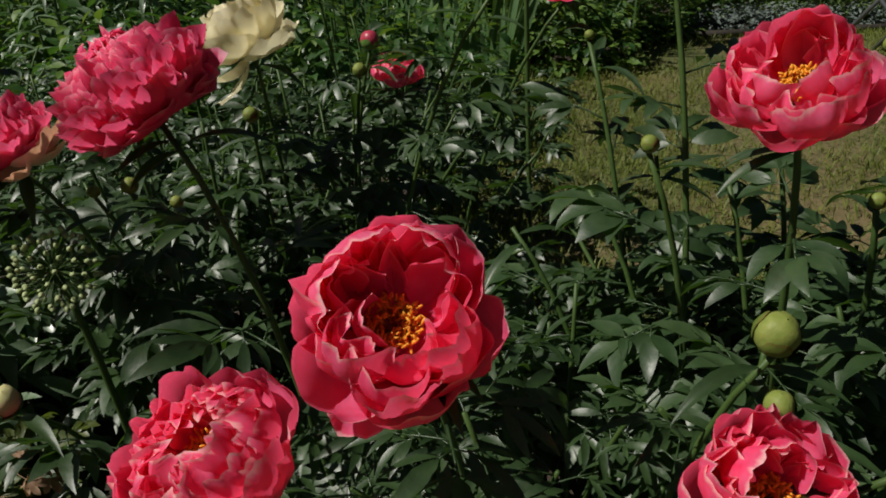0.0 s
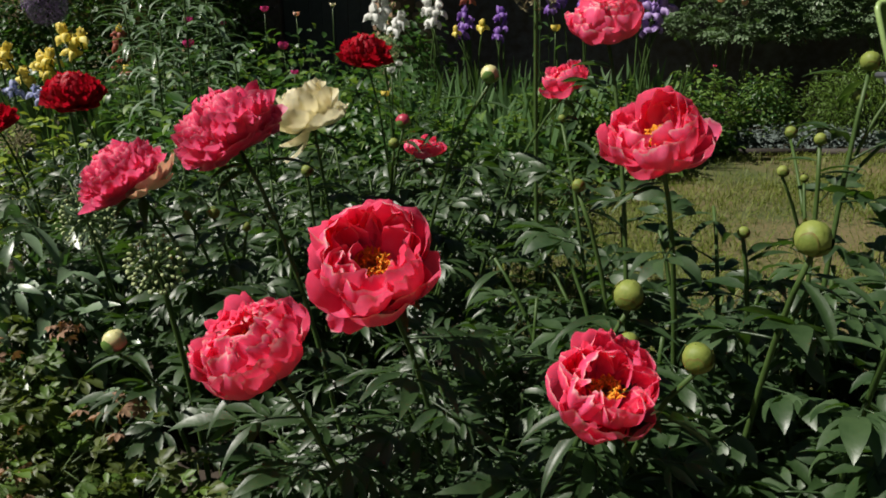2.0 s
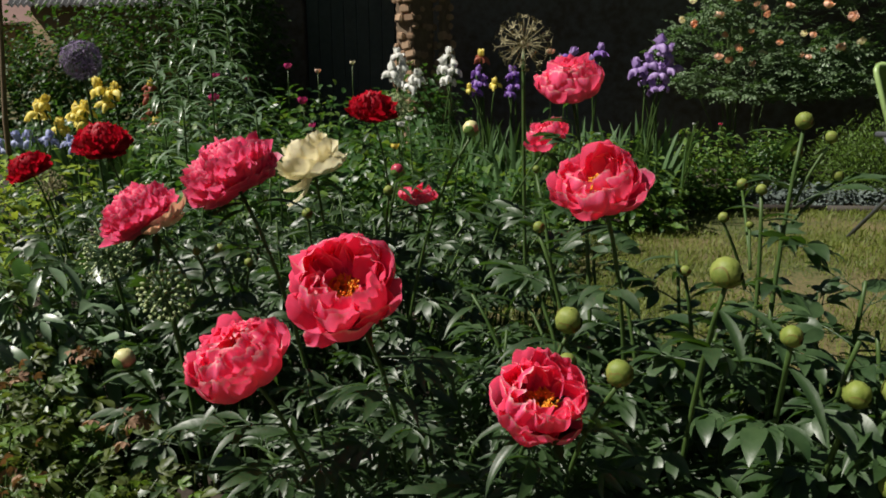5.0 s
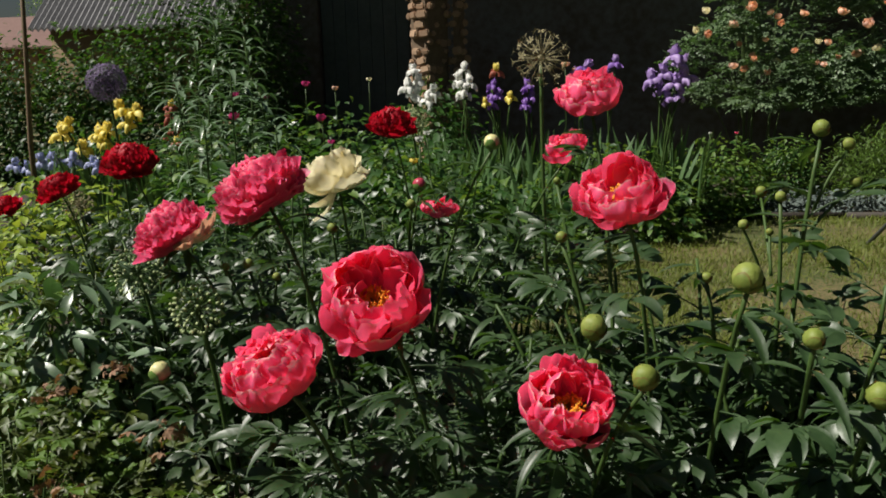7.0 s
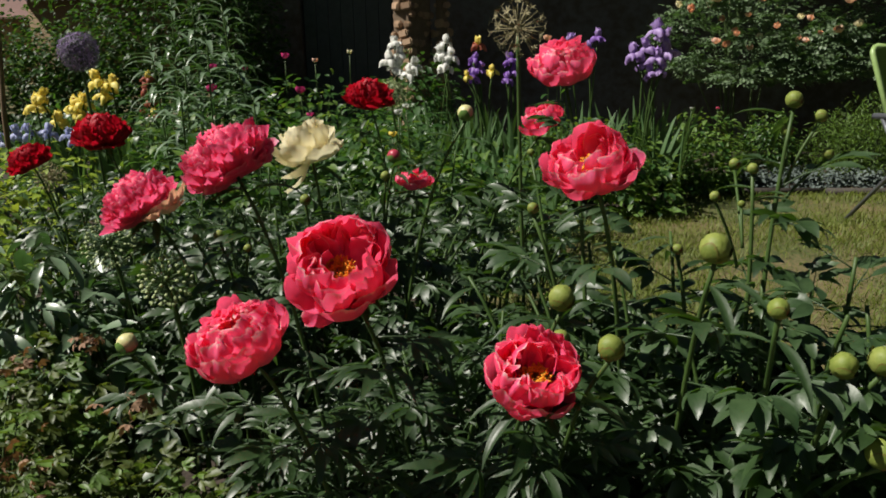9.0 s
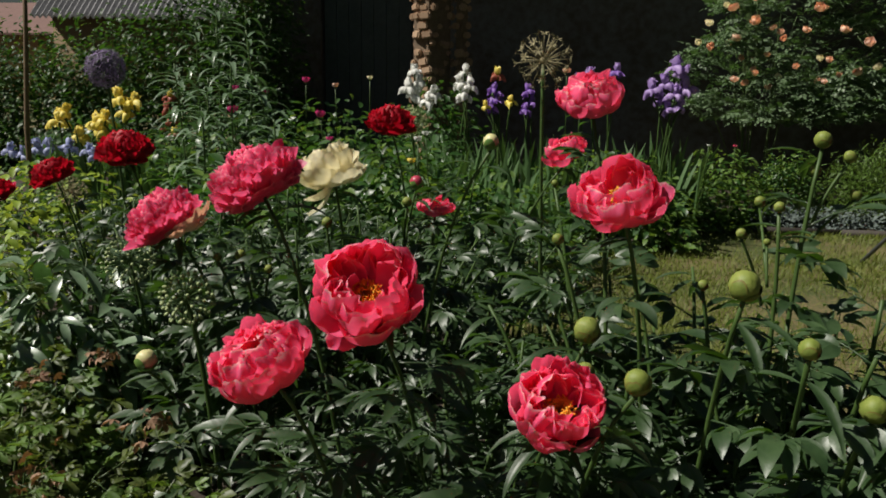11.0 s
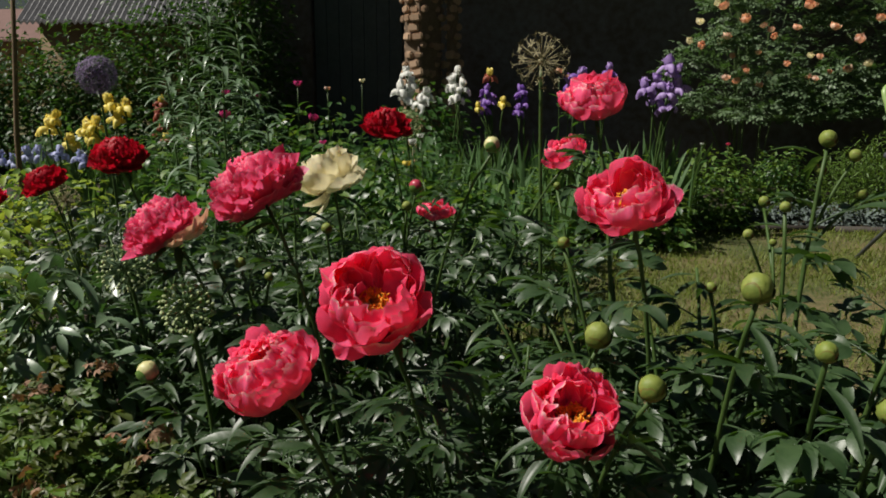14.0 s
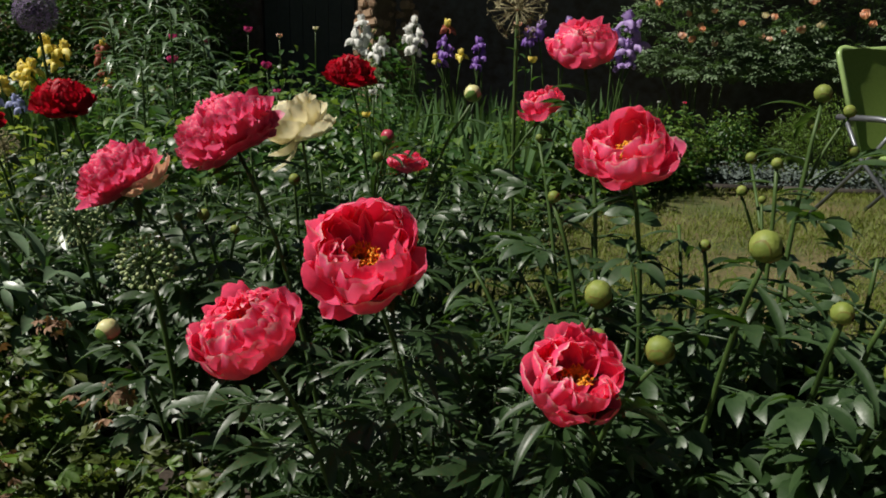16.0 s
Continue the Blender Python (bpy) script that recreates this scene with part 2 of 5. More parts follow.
def tube(points, radii, n=6):
    p = np.asarray(points, float)
    d = np.gradient(p, axis=0)
    d /= np.linalg.norm(d, axis=1)[:, None] + 1e-9
    ref = np.array([0.0, 0.0, 1.0]) if abs(d[0][2]) < 0.8 else np.array([1.0, 0.0, 0.0])
    a = np.cross(d, ref)
    a /= np.linalg.norm(a, axis=1)[:, None] + 1e-9
    b = np.cross(d, a)
    ang = np.arange(n) * 2 * math.pi / n
    r = np.broadcast_to(np.asarray(radii, float), (len(p),))
    v = p[:, None] + r[:, None, None] * (np.cos(ang)[None, :, None] * a[:, None] + np.sin(ang)[None, :, None] * b[:, None])
    f = [(j * n + i, j * n + (i + 1) % n, (j + 1) * n + (i + 1) % n, (j + 1) * n + i) for j in range(len(p) - 1) for i in range(n)]
    f += [tuple(range(n))[::-1], tuple((len(p) - 1) * n + i for i in range(n))]
    u = np.stack(np.broadcast_arrays(np.arange(n) / n, (np.arange(len(p)) / max(1, len(p) - 1))[:, None]), -1)
    return v.reshape(-1, 3), f, u.reshape(-1, 2)


def lathe(profile, n=12):
    """Round body from (radius, height) pairs."""
    p = np.asarray(profile, float)
    ang = np.arange(n) * 2 * math.pi / n
    v = np.stack([p[:, 0][:, None] * np.cos(ang), p[:, 0][:, None] * np.sin(ang), np.broadcast_to(p[:, 1][:, None], (len(p), n))], -1).reshape(-1, 3)
    f = [(j * n + i, j * n + (i + 1) % n, (j + 1) * n + (i + 1) % n, (j + 1) * n + i) for j in range(len(p) - 1) for i in range(n)]
    u = np.stack(np.broadcast_arrays(np.arange(n) / n, (np.arange(len(p)) / (len(p) - 1))[:, None]), -1).reshape(-1, 2)
    return v, f, u


def box(lo, hi, bevel=0.004):
    bm = bmesh.new()
    bmesh.ops.create_cube(bm, size=1)
    lo, hi = Vector(lo), Vector(hi)
    for v in bm.verts:
        v.co = Vector((lo[i] + (v.co[i] + 0.5) * (hi[i] - lo[i]) for i in range(3)))
    if bevel:
        bmesh.ops.bevel(bm, geom=bm.edges[:], offset=bevel, segments=2, affect="EDGES")
    v = np.array([x.co[:] for x in bm.verts])
    f = [tuple(x.index for x in face.verts) for face in bm.faces]
    bm.free()
    return v, f, v[:, :2].copy()


def frame_of(axis, right=(1, 0, 0)):
    """A turn whose z is the axis and whose x lies as near to right as it can."""
    z = Vector(axis).normalized()
    y = z.cross(Vector(right)).normalized()
    x = y.cross(z)
    return Matrix((x, y, z)).transposed().to_4x4()


def blade(L, W, bend=0.5, fold=0.25, nv=6, nu=3, tip=1.0, wide=0.42, wave=0.0, twist=0.0):
    """A leaf along +x: lanceolate, folded at its midrib, arching down by bend."""
    s = np.linspace(0, 1, nv)
    w = np.where(s < wide, np.sin(np.clip(s / wide, 0, 1) * math.pi / 2) ** 0.8, np.cos(np.clip((s - wide) / (1 - wide), 0, 1) * math.pi / 2) ** tip)
    w = np.maximum(w, 0.03) * W / 2
    ang = -bend * s ** 1.3
    step = L / (nv - 1)
    x = np.concatenate([[0], np.cumsum(np.cos((ang[1:] + ang[:-1]) / 2) * step)])
    z = np.concatenate([[0], np.cumsum(np.sin((ang[1:] + ang[:-1]) / 2) * step)])
    u = np.linspace(-1, 1, nu)
    tw = twist * s[:, None]
    lat = u[None] * w[:, None]
    up = fold * np.abs(lat) + wave * np.sin(s[:, None] * 9 + u[None] * 1.5) * w[:, None]
    v = np.stack([x[:, None] - np.sin(ang)[:, None] * up, lat * np.cos(tw) - up * np.sin(tw), z[:, None] + np.cos(ang)[:, None] * up + lat * np.sin(tw)], -1)
    uv = np.stack(np.broadcast_arrays((u + 1) / 2, s[:, None]), -1)
    return v.reshape(-1, 3), grid_faces(nu, nv), uv.reshape(-1, 2)


def curve(a, b, lift=0.5, n=8, sway=0.0):
    """A stem's line from a to b, rising first and then leaning out."""
    a, b = Vector(a), Vector(b)
    c = a.lerp(b, 0.3) + Vector((uni(-sway, sway), uni(-sway, sway), (b.z - a.z) * lift * 0.6))
    return [a.lerp(c, t).lerp(c.lerp(b, t), t) for t in np.linspace(0, 1, n)]


def along(line, s):
    k = min(int(s * (len(line) - 1)), len(line) - 2)
    return line[k].lerp(line[k + 1], s * (len(line) - 1) - k)


# ---- peonies ----
def peony_leaf(size, seed, leaflets=9, slim=0.24):
    """A compound leaf along +x: stalk, and leaflets in three groups."""
    r = np.random.default_rng(seed)
    pieces = []
    stalk = 0.55 * size
    line = [Vector((stalk * t, 0, -0.10 * stalk * t * t)) for t in np.linspace(0, 1, 5)]
    pieces.append(tube(line, np.linspace(0.0022, 0.0014, 5), 5))
    groups = [(1.0, 0.0), (0.62, 1.0), (0.62, -1.0)]
    for reach, side in groups:
        root = along(line, reach)
        yaw = side * r.uniform(0.6, 0.95)
        arm = Matrix.Translation(root) @ Euler((r.uniform(-0.2, 0.2), r.uniform(-0.1, 0.25), yaw)).to_matrix().to_4x4()
        sub = size * (0.16 if side else 0.1)
        pieces.append(moved(tube([Vector((sub * t, 0, 0)) for t in (0, 0.5, 1)], 0.0012, 4), arm))
        n = (5 if not side else 3) if leaflets > 5 else (3 if not side else 1)
        for k in range(n):
            turn = (0.0, 0.62, -0.62, 1.1, -1.1)[k] * r.uniform(0.75, 1.15)
            L = size * (0.64, 0.54, 0.54, 0.4, 0.4)[k] * (1.0 if not side else 0.86) * r.uniform(0.85, 1.12)
            m = arm @ Matrix.Translation((sub * (1.0 if k == 0 else r.uniform(0.6, 0.95)), 0, 0)) @ Euler((r.uniform(-0.45, 0.45), r.uniform(-0.25, 0.35), turn)).to_matrix().to_4x4()
            pieces.append(moved(blade(L, L * slim * r.uniform(0.85, 1.2), r.uniform(0.3, 1.2), r.uniform(0.12, 0.42), 7, 3, 0.95, 0.42, 0.08, r.uniform(-0.5, 0.5)), m))
    return join(pieces)


LEAVES = [shape("leaf", peony_leaf(0.138 + 0.011 * (k % 4), 100 + k, 9, 0.20), LEAF) for k in range(9)]
LEAVES_WIDE = [shape("leaf", peony_leaf(0.135 + 0.012 * (k % 4), 150 + k, 9, 0.33), LEAF) for k in range(7)]
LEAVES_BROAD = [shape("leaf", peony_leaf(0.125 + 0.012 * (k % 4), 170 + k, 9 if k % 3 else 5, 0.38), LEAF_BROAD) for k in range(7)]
LEAVES_SMALL = [shape("leaf", peony_leaf(0.11, 200 + k, 5, 0.3), LEAF) for k in range(4)]
BRACTS = [shape("bract", blade(0.07 + 0.012 * k, 0.016, 0.5 + 0.2 * k, 0.4, 7, 5), LEAF) for k in range(4)]


def petal(L, W, th0, th1, seed, ruffle=0.1, notch=0.06, start=0.006, cup=0.0, nu=25, nv=12, lip=0.0, blunt=3.0, flat=1.0):
    """A petal in the flower's own axes: it leaves the axis at th0 degrees above level and ends at th1; its end is round and ragged."""
    r = np.random.default_rng(seed)
    u = np.sin(np.linspace(-math.pi / 2, math.pi / 2, nu))
    ph = r.uniform(0, 6.3, 6)
    reach = 0.50 + 0.50 * np.sqrt(np.clip(1 - 0.99 * np.abs(u) ** blunt, 0, 1)) + notch * (0.6 * np.sin(u * 3.2 + ph[0]) + 0.5 * np.sin(u * 6.5 + ph[1]) + 0.4 * np.sin(u * 14 + ph[4]) + 0.3 * np.sin(u * 23 + ph[2]))
    s = np.linspace(0, 1, nv) ** 0.85
    fine = np.linspace(0, 1.3, 61)
    th = np.radians(th0 + (th1 - th0) * fine ** 0.9)
    step = L * 1.3 / 60
    rr = start + np.concatenate([[0], np.cumsum(np.cos((th[1:] + th[:-1]) / 2) * step)])
    zz = np.concatenate([[0], np.cumsum(np.sin((th[1:] + th[:-1]) / 2) * step)])
    sv = s[:, None] * reach[None]
    R, Z = np.interp(sv, fine, rr), np.interp(sv, fine, zz)
    T = np.interp(sv, fine, th)
    half = W / 2 * (0.14 + 0.86 * np.sin(np.clip(sv * 1.5, 0, 1) * math.pi / 2))
    rim = s[:, None] ** 4
    wob = ruffle * L * (sv ** 2 * np.sin(u[None] * 3.1 + ph[2] + 2 * sv) * 0.55 + rim * (np.sin(u[None] * 5 + ph[3]) * 0.5 + np.sin(u[None] * 9 + ph[5]) * 0.45 + np.sin(u[None] * 17 + ph[1]) * 0.18))
    wob = wob + ruffle * L * 0.10 * sv ** 1.5 * (np.sin(u[None] * 8.3 + ph[0] + 1.2 * sv) + 0.6 * np.sin(u[None] * 13.7 + ph[5] - 2 * sv))  # pleats
    wob = wob - lip * L * s[:, None] ** 5
    bulge = wob + cup * L * (1 - u[None] ** 2) * np.sin(np.clip(sv, 0, 1) * math.pi)
    R = R - np.sin(T) * bulge
    Z = Z + np.cos(T) * bulge
    lat = u[None] * half
    wrap = flat * np.maximum(np.maximum(R * 0.64, 0.34 * L), half * 0.62)
    phi = lat / wrap
    v = np.stack([R - wrap * (1 - np.cos(phi)), wrap * np.sin(phi), Z], -1)
    uv = np.stack(np.broadcast_arrays((u[None] + 1) / 2, s[:, None]), -1)
    return v.reshape(-1, 3), grid_faces(nu, nv), uv.reshape(-1, 2)


def turned(piece, azimuth, tilt=0.0, drop=0.0):
    return moved(piece, Euler((0, 0, radians(azimuth))).to_matrix().to_4x4() @ Matrix.Translation((0, 0, drop)) @ Euler((0, radians(tilt), 0)).to_matrix().to_4x4())


def stamens(n, spread, height, seed):
    r = np.random.default_rng(seed)
    out = []
    for _ in range(n):
        a, q = r.uniform(0, 2 * math.pi), spread * math.sqrt(r.uniform(0.1, 1))
        top = Vector((q * math.cos(a), q * math.sin(a), height * r.uniform(0.7, 1.15)))
        root = Vector((0.3 * top.x, 0.3 * top.y, 0.002))
        knee = root.lerp(top, 0.75) + Vector((0, 0, 0.002))
        out.append(tube([root, knee], 0.0005, 3))
        side = Vector((r.uniform(-1, 1), r.uniform(-1, 1), r.uniform(0, 1.2))).normalized() * 0.0055
        out.append(tube([knee, knee + side * 0.5, knee + side], [0.0009, 0.0013, 0.0007], 4))
    return join(out)


def receptacle(size, seed):
    """Green base of a flower with its sepals."""
    r = np.random.default_rng(seed)
    out = [lathe([(0.004, -0.012), (0.007, -0.008), (0.013, -0.002), (0.012, 0.003), (0.002, 0.005)], 10)]
    for k in range(4):
        m = Euler((0, 0, k * 1.57 + r.uniform(-0.3, 0.3))).to_matrix().to_4x4() @ Matrix.Translation((0.008, 0, -0.002)) @ Euler((0, r.uniform(-0.5, 0.5), 0)).to_matrix().to_4x4()
        out.append(moved(blade(size * r.uniform(0.22, 0.3), size * 0.16, -0.8, -0.2, 5, 5, 0.6, 0.5), m))
    return join(out)


def peony_flower(plant, at, axis, diameter, kind, seed, mat, extra=(), label="", centre=True):
    """One open flower: base, petals one by one, stamens and carpels."""
    r = np.random.default_rng(seed)
    k = diameter / 0.163
    base = Matrix.Translation(Vector(at) - Vector(axis).normalized() * 0.031 * k) @ frame_of(axis)
    head = part("flower", shape("flower", receptacle(diameter, seed), SEPAL), plant, base, label)
    if kind == "semi":  # petals to a ring, length, width, first and last angle, ruffle, start
        rings = [(6, 0.092, 0.106, -20, 74, 0.06, 0.006), (6, 0.091, 0.098, 0, 88, 0.07, 0.008), (7, 0.082, 0.080, 16, 92, 0.12, 0.013), (6, 0.063, 0.062, 36, 90, 0.2, 0.021)]
    elif kind == "full":
        rings = [(7, 0.092, 0.096, -28, 82, 0.06, 0.006), (8, 0.088, 0.082, -6, 94, 0.09, 0.008), (8, 0.083, 0.070, 16, 102, 0.15, 0.012), (8, 0.075, 0.062, 36, 106, 0.2, 0.014), (7, 0.063, 0.054, 52, 106, 0.22, 0.018)]
    elif kind == "open":
        rings = [(6, 0.090, 0.102, -26, 66, 0.06, 0.006), (7, 0.088, 0.092, -6, 84, 0.07, 0.008), (6, 0.078, 0.078, 14, 94, 0.10, 0.018), (5, 0.060, 0.060, 36, 104, 0.16, 0.024)]
    elif kind == "double":
        rings = [(n, 0.080 * q, w, 90 - al - 34, 90 - al + 86, 0.12, 0.004) for al, n, q, w in ((128, 9, 0.84, 0.072), (112, 12, 0.96, 0.060), (99, 16, 0.98, 0.048), (87, 18, 0.97, 0.042), (75, 19, 0.95, 0.039), (63, 18, 0.93, 0.037), (51, 16, 0.92, 0.035), (40, 14, 0.90, 0.034), (29, 11, 0.89, 0.033), (18, 8, 0.88, 0.032), (6, 4, 0.87, 0.031))]
    elif kind == "saucer":
        rings = [(7, 0.094, 0.100, -22, 44, 0.08, 0.006), (7, 0.092, 0.090, -2, 66, 0.09, 0.006), (8, 0.088, 0.076, 18, 84, 0.11, 0.008), (7, 0.082, 0.066, 36, 92, 0.12, 0.01), (6, 0.074, 0.058, 50, 98, 0.13, 0.012)]
    elif kind == "cup":
        rings = [(6, 0.092, 0.096, -14, 92, 0.07, 0.006), (6, 0.084, 0.084, 8, 100, 0.08, 0.008), (4, 0.07, 0.07, 30, 104, 0.10, 0.01)]
    squash = Matrix.Diagonal({"double": (1.12, 1.12, 0.80, 1), "full": (1.05, 1.05, 0.86, 1), "open": (1.04, 1.04, 0.9, 1), "cup": (1.1, 1.1, 0.66, 1)}.get(kind, (1, 1, 1, 1)))
    fray = 1.5 if kind == "double" else 1
    for ring, (n, L, W, a, b, ruf, start) in enumerate(rings):
        off = r.uniform(0, 360)
        for i in range(n):
            p = petal(L * k * r.uniform(*((0.86, 1.12) if fray == 1 else (0.92, 1.06))), W * k * r.uniform(0.78, 1.2), a + r.uniform(-8, 8), b + r.uniform(-18, 16), int(r.integers(1e9)), ruf * r.uniform(0.6, 1.4), r.uniform(0.02, 0.055) * fray, start * k, {"double": -0.08, "saucer": -0.08}.get(kind, -0.17), *((13, 7) if mat is CRIMSON else (19, 9) if kind == "double" else (25, 12)), lip=r.uniform(-0.05, 0.02), blunt=4.2 if fray == 1 else 4.5, flat=1.0 if fray == 1 else 1.9)
            part("petal", shape("petal", moved(turned(p, off + 360 / n * (i + r.uniform(-0.28, 0.28)), 0, 0.002 * ring * k), squash), mat), head)
    for az, L, W, a, b, tone in extra:
        p = petal(L * k, W * k, a, b, int(r.integers(1e9)), 0.045, 0.03, 0.006 * k, -0.18)
        part("petal", shape("petal", turned(p, az), tone), head)
    if centre:
        part("stamen_ring", shape("stamen_ring", stamens(200, 0.027 * k, 0.030 * k, seed + 1), STAMEN), head, None, "dense ring of orange-yellow stamens")
        cone = [moved(lathe([(0.004, 0), (0.0055, 0.007), (0.003, 0.014), (0.0005, 0.018)], 8), Euler((0.25, 0, a)).to_matrix().to_4x4() @ Matrix.Translation((0, -0.005, 0.003))) for a in (0, 2.1, 4.2)]
        part("carpel", shape("carpel", join(cone), CARPEL), head, None, "three reddish carpels")
    return head


def peony_bud(plant, at, diameter, seed, mat=BUD, axis=None):
    r = np.random.default_rng(seed)
    k = diameter * 0.95
    axis = axis or (r.uniform(-0.3, 0.3), r.uniform(-0.4, 0.1), 1)
    base = Matrix.Translation(Vector(at) - Vector(axis).normalized() * 0.5 * k) @ frame_of(axis)
    prof = [(0.12, 0.0), (0.30, 0.06), (0.44, 0.22), (0.5, 0.45), (0.47, 0.66), (0.36, 0.86), (0.2, 0.97), (0.02, 1.01)]
    v, f, u = lathe([(a * k, b * k * 0.96) for a, b in prof], 36)
    ang = np.arctan2(v[:, 1], v[:, 0])
    v[:, :2] *= (0.90 + 0.13 * ((ang * 3 / (2 * math.pi) + 0.8 * v[:, 2] / k + r.uniform(0, 1)) % 1.0))[:, None]
    u = u.copy()
    u[:, 1] = np.clip(r.uniform(0.5, 0.85) - 0.7 * v[:, 2] / k + 0.8 * v[:, 0] / k - 0.3 * v[:, 1] / k, 0, 1.3)
    ob = part("bud", shape("bud", (v, f, u), mat), plant, base)
    wide, high = np.array([a * k for a, b in prof]), np.array([b * k * 0.96 for a, b in prof])
    for i in range(5):  # scales that wrap the bud, one over the other
        m = Euler((0, 0, (i * 2.2 if i < 4 else -0.5) + r.uniform(-0.3, 0.3))).to_matrix().to_4x4()
        s = moved(petal(k * (0.75, 1.25, 1.05, 0.85, 0.6)[i] * r.uniform(0.9, 1.1), k * r.uniform(0.75, 0.95), -12, 118, int(r.integers(1e9)), 0.03, 0.02, 0.1 * k, 0, 11, 9), m)
        sv = s[0].copy()
        rad = np.hypot(sv[:, 0], sv[:, 1]) + 1e-9
        over = np.interp(sv[:, 2], high, wide) * (1.035 + 0.018 * i)
        sv[:, :2] *= (np.where(sv[:, 2] < 0.85 * k, np.where(rad > 0.2 * k, over, rad), np.minimum(rad, 0.4 * k)) / rad)[:, None]
        top = np.interp(np.minimum(rad, 0.5 * k), wide[::-1][:5], high[::-1][:5]) * (1.02 + 0.01 * i)
        sv[:, 2] = np.where(sv[:, 2] > 0.6 * k, np.maximum(sv[:, 2], np.minimum(top, 1.05 * k)), sv[:, 2])
        part("sepal", shape("sepal", (sv, s[1], s[2]), SEPAL if mat is not BUD else BUD_FLUSH if i == 4 else BUD_SEPAL), ob)
    return ob


def peony_plant(crown, label, stems, filler, radius, height, seed, leaves=LEAVES, group="peonies in the bed", shift=(0, 0), low=0.28, size=1.0, each=6, bare=0.13, thick=1.0):
    """A clump: stems from one crown, each with its leaves; stems is a list of tips, filler the number of leafy shoots besides."""
    global RNG
    RNG = np.random.default_rng(seed)
    plant = thing("peony_plant", crown, label, "peony", group)
    c = Vector(crown)
    tips = [(Vector(t), True) for t in stems]
    for i in range(filler):
        a, q = i * 2.39996 + uni(-0.3, 0.3), radius * math.sqrt((i + 0.5) / filler)
        tips.append((c + Vector((q * math.cos(a) + shift[0] * q, q * math.sin(a) + shift[1] * q, height * uni(0.78, 1.08) * (1 - 0.35 * (q / radius) ** 2))), False))
    for tip, bears in tips:
        root = c + Vector((0.5 * (tip.x - c.x) + uni(-0.05, 0.05), 0.5 * (tip.y - c.y) + uni(-0.05, 0.05), 0))
        line = curve(root, tip, 0.75, 9, 0.03)
        part("stem", shape("stem", tube(line, thick * np.linspace(0.0048, 0.0028, 9), 6), STEM), plant, Matrix())
        length = (tip - root).length
        top = max(0.35, 1 - bare / length) if bears else 1.0
        n = each
        a0 = uni(0, 6.28)
        for k in range(n):
            s = low + (top - low) * (k + uni(0.2, 0.8)) / n
            at = along(line, s)
            az = a0 + k * 2.4 + uni(-0.4, 0.4)
            out = Vector((tip.x - c.x, tip.y - c.y))
            if out.length > 0.08:  # leaves turn outwards from the clump
                want = math.atan2(out.y, out.x)
                az = want + ((az - want + math.pi) % (2 * math.pi) - math.pi) * 0.75
            rise = uni(-0.4, 0.15) if s < 0.75 else uni(-0.65, -0.05)
            sc = uni(0.8, 1.1) * (1.0 if s < 0.8 else 0.8) * size
            m = Matrix.Translation(at) @ Euler((uni(-0.3, 0.3), rise, az), "XYZ").to_matrix().to_4x4() @ Matrix.Scale(sc, 4)
            part("leaf", leaves[int(RNG.integers(len(leaves)))], plant, m)
        if bears:
            for k in range(3):
                at = along(line, 1 - uni(0.02, 0.10))
                m = Matrix.Translation(at) @ Euler((0, uni(-0.6, 0.3), uni(0, 6.28))).to_matrix().to_4x4()
                part("bract", BRACTS[int(RNG.integers(4))], plant, m)
    return plant


def tip_of(at, axis, diameter):
    """Where a flower's stem ends."""
    return Vector(at) - Vector(axis).normalized() * (0.031 * diameter / 0.163 + 0.012)


# ---- ground ----
xs = np.array([-300, -60, -20, -8, -4, 0, 2, 4, 8, 20, 60, 300.0])
ys = np.array([-300, -60, -20, -6, -2, 2, 4, 6, 8, 20, 60, 300.0])
gx, gy = np.meshgrid(xs, ys)
gv = np.stack([gx, gy, np.zeros_like(gx)], -1).reshape(-1, 3)
solo("ground", shape("ground", (gv, grid_faces(12, 12), gv[:, :2]), GRASS), None, "patchy sunlit lawn with worn dry spots", "lawn", kind="structure")


def bed(name, outline, z, label):
    """A raised soil bed with an uneven rim, from a rough outline."""
    bm = bmesh.new()
    pts = []
    for i, (x, y) in enumerate(outline):
        nx, ny = outline[(i + 1) % len(outline)]
        for t in np.linspace(0, 1, 8, endpoint=False):
            pts.append((x + (nx - x) * t + uni(-0.03, 0.03), y + (ny - y) * t + uni(-0.03, 0.03)))
    top = [bm.verts.new((x, y, z + uni(-0.01, 0.01))) for x, y in pts]
    cx, cy = sum(p[0] for p in pts) / len(pts), sum(p[1] for p in pts) / len(pts)
    low = [bm.verts.new((x + 0.06 * (x - cx) / (abs(x - cx) + 0.3), y + 0.06 * (y - cy) / (abs(y - cy) + 0.3), -0.02)) for x, y in pts]
    bm.faces.new(top)
    for i in range(len(top)):
        j = (i + 1) % len(top)
        bm.faces.new((top[j], top[i], low[i], low[j]))
    bmesh.ops.recalc_face_normals(bm, faces=bm.faces[:])
    bmesh.ops.triangulate(bm, faces=[f for f in bm.faces if len(f.verts) > 4])
    me = bpy.data.meshes.new(name)
    bm.to_mesh(me)
    bm.free()
    me.uv_layers.new(name="UVMap")
    me.materials.append(SOIL)
    return solo(name, me, None, label, "flower bed", kind="structure")


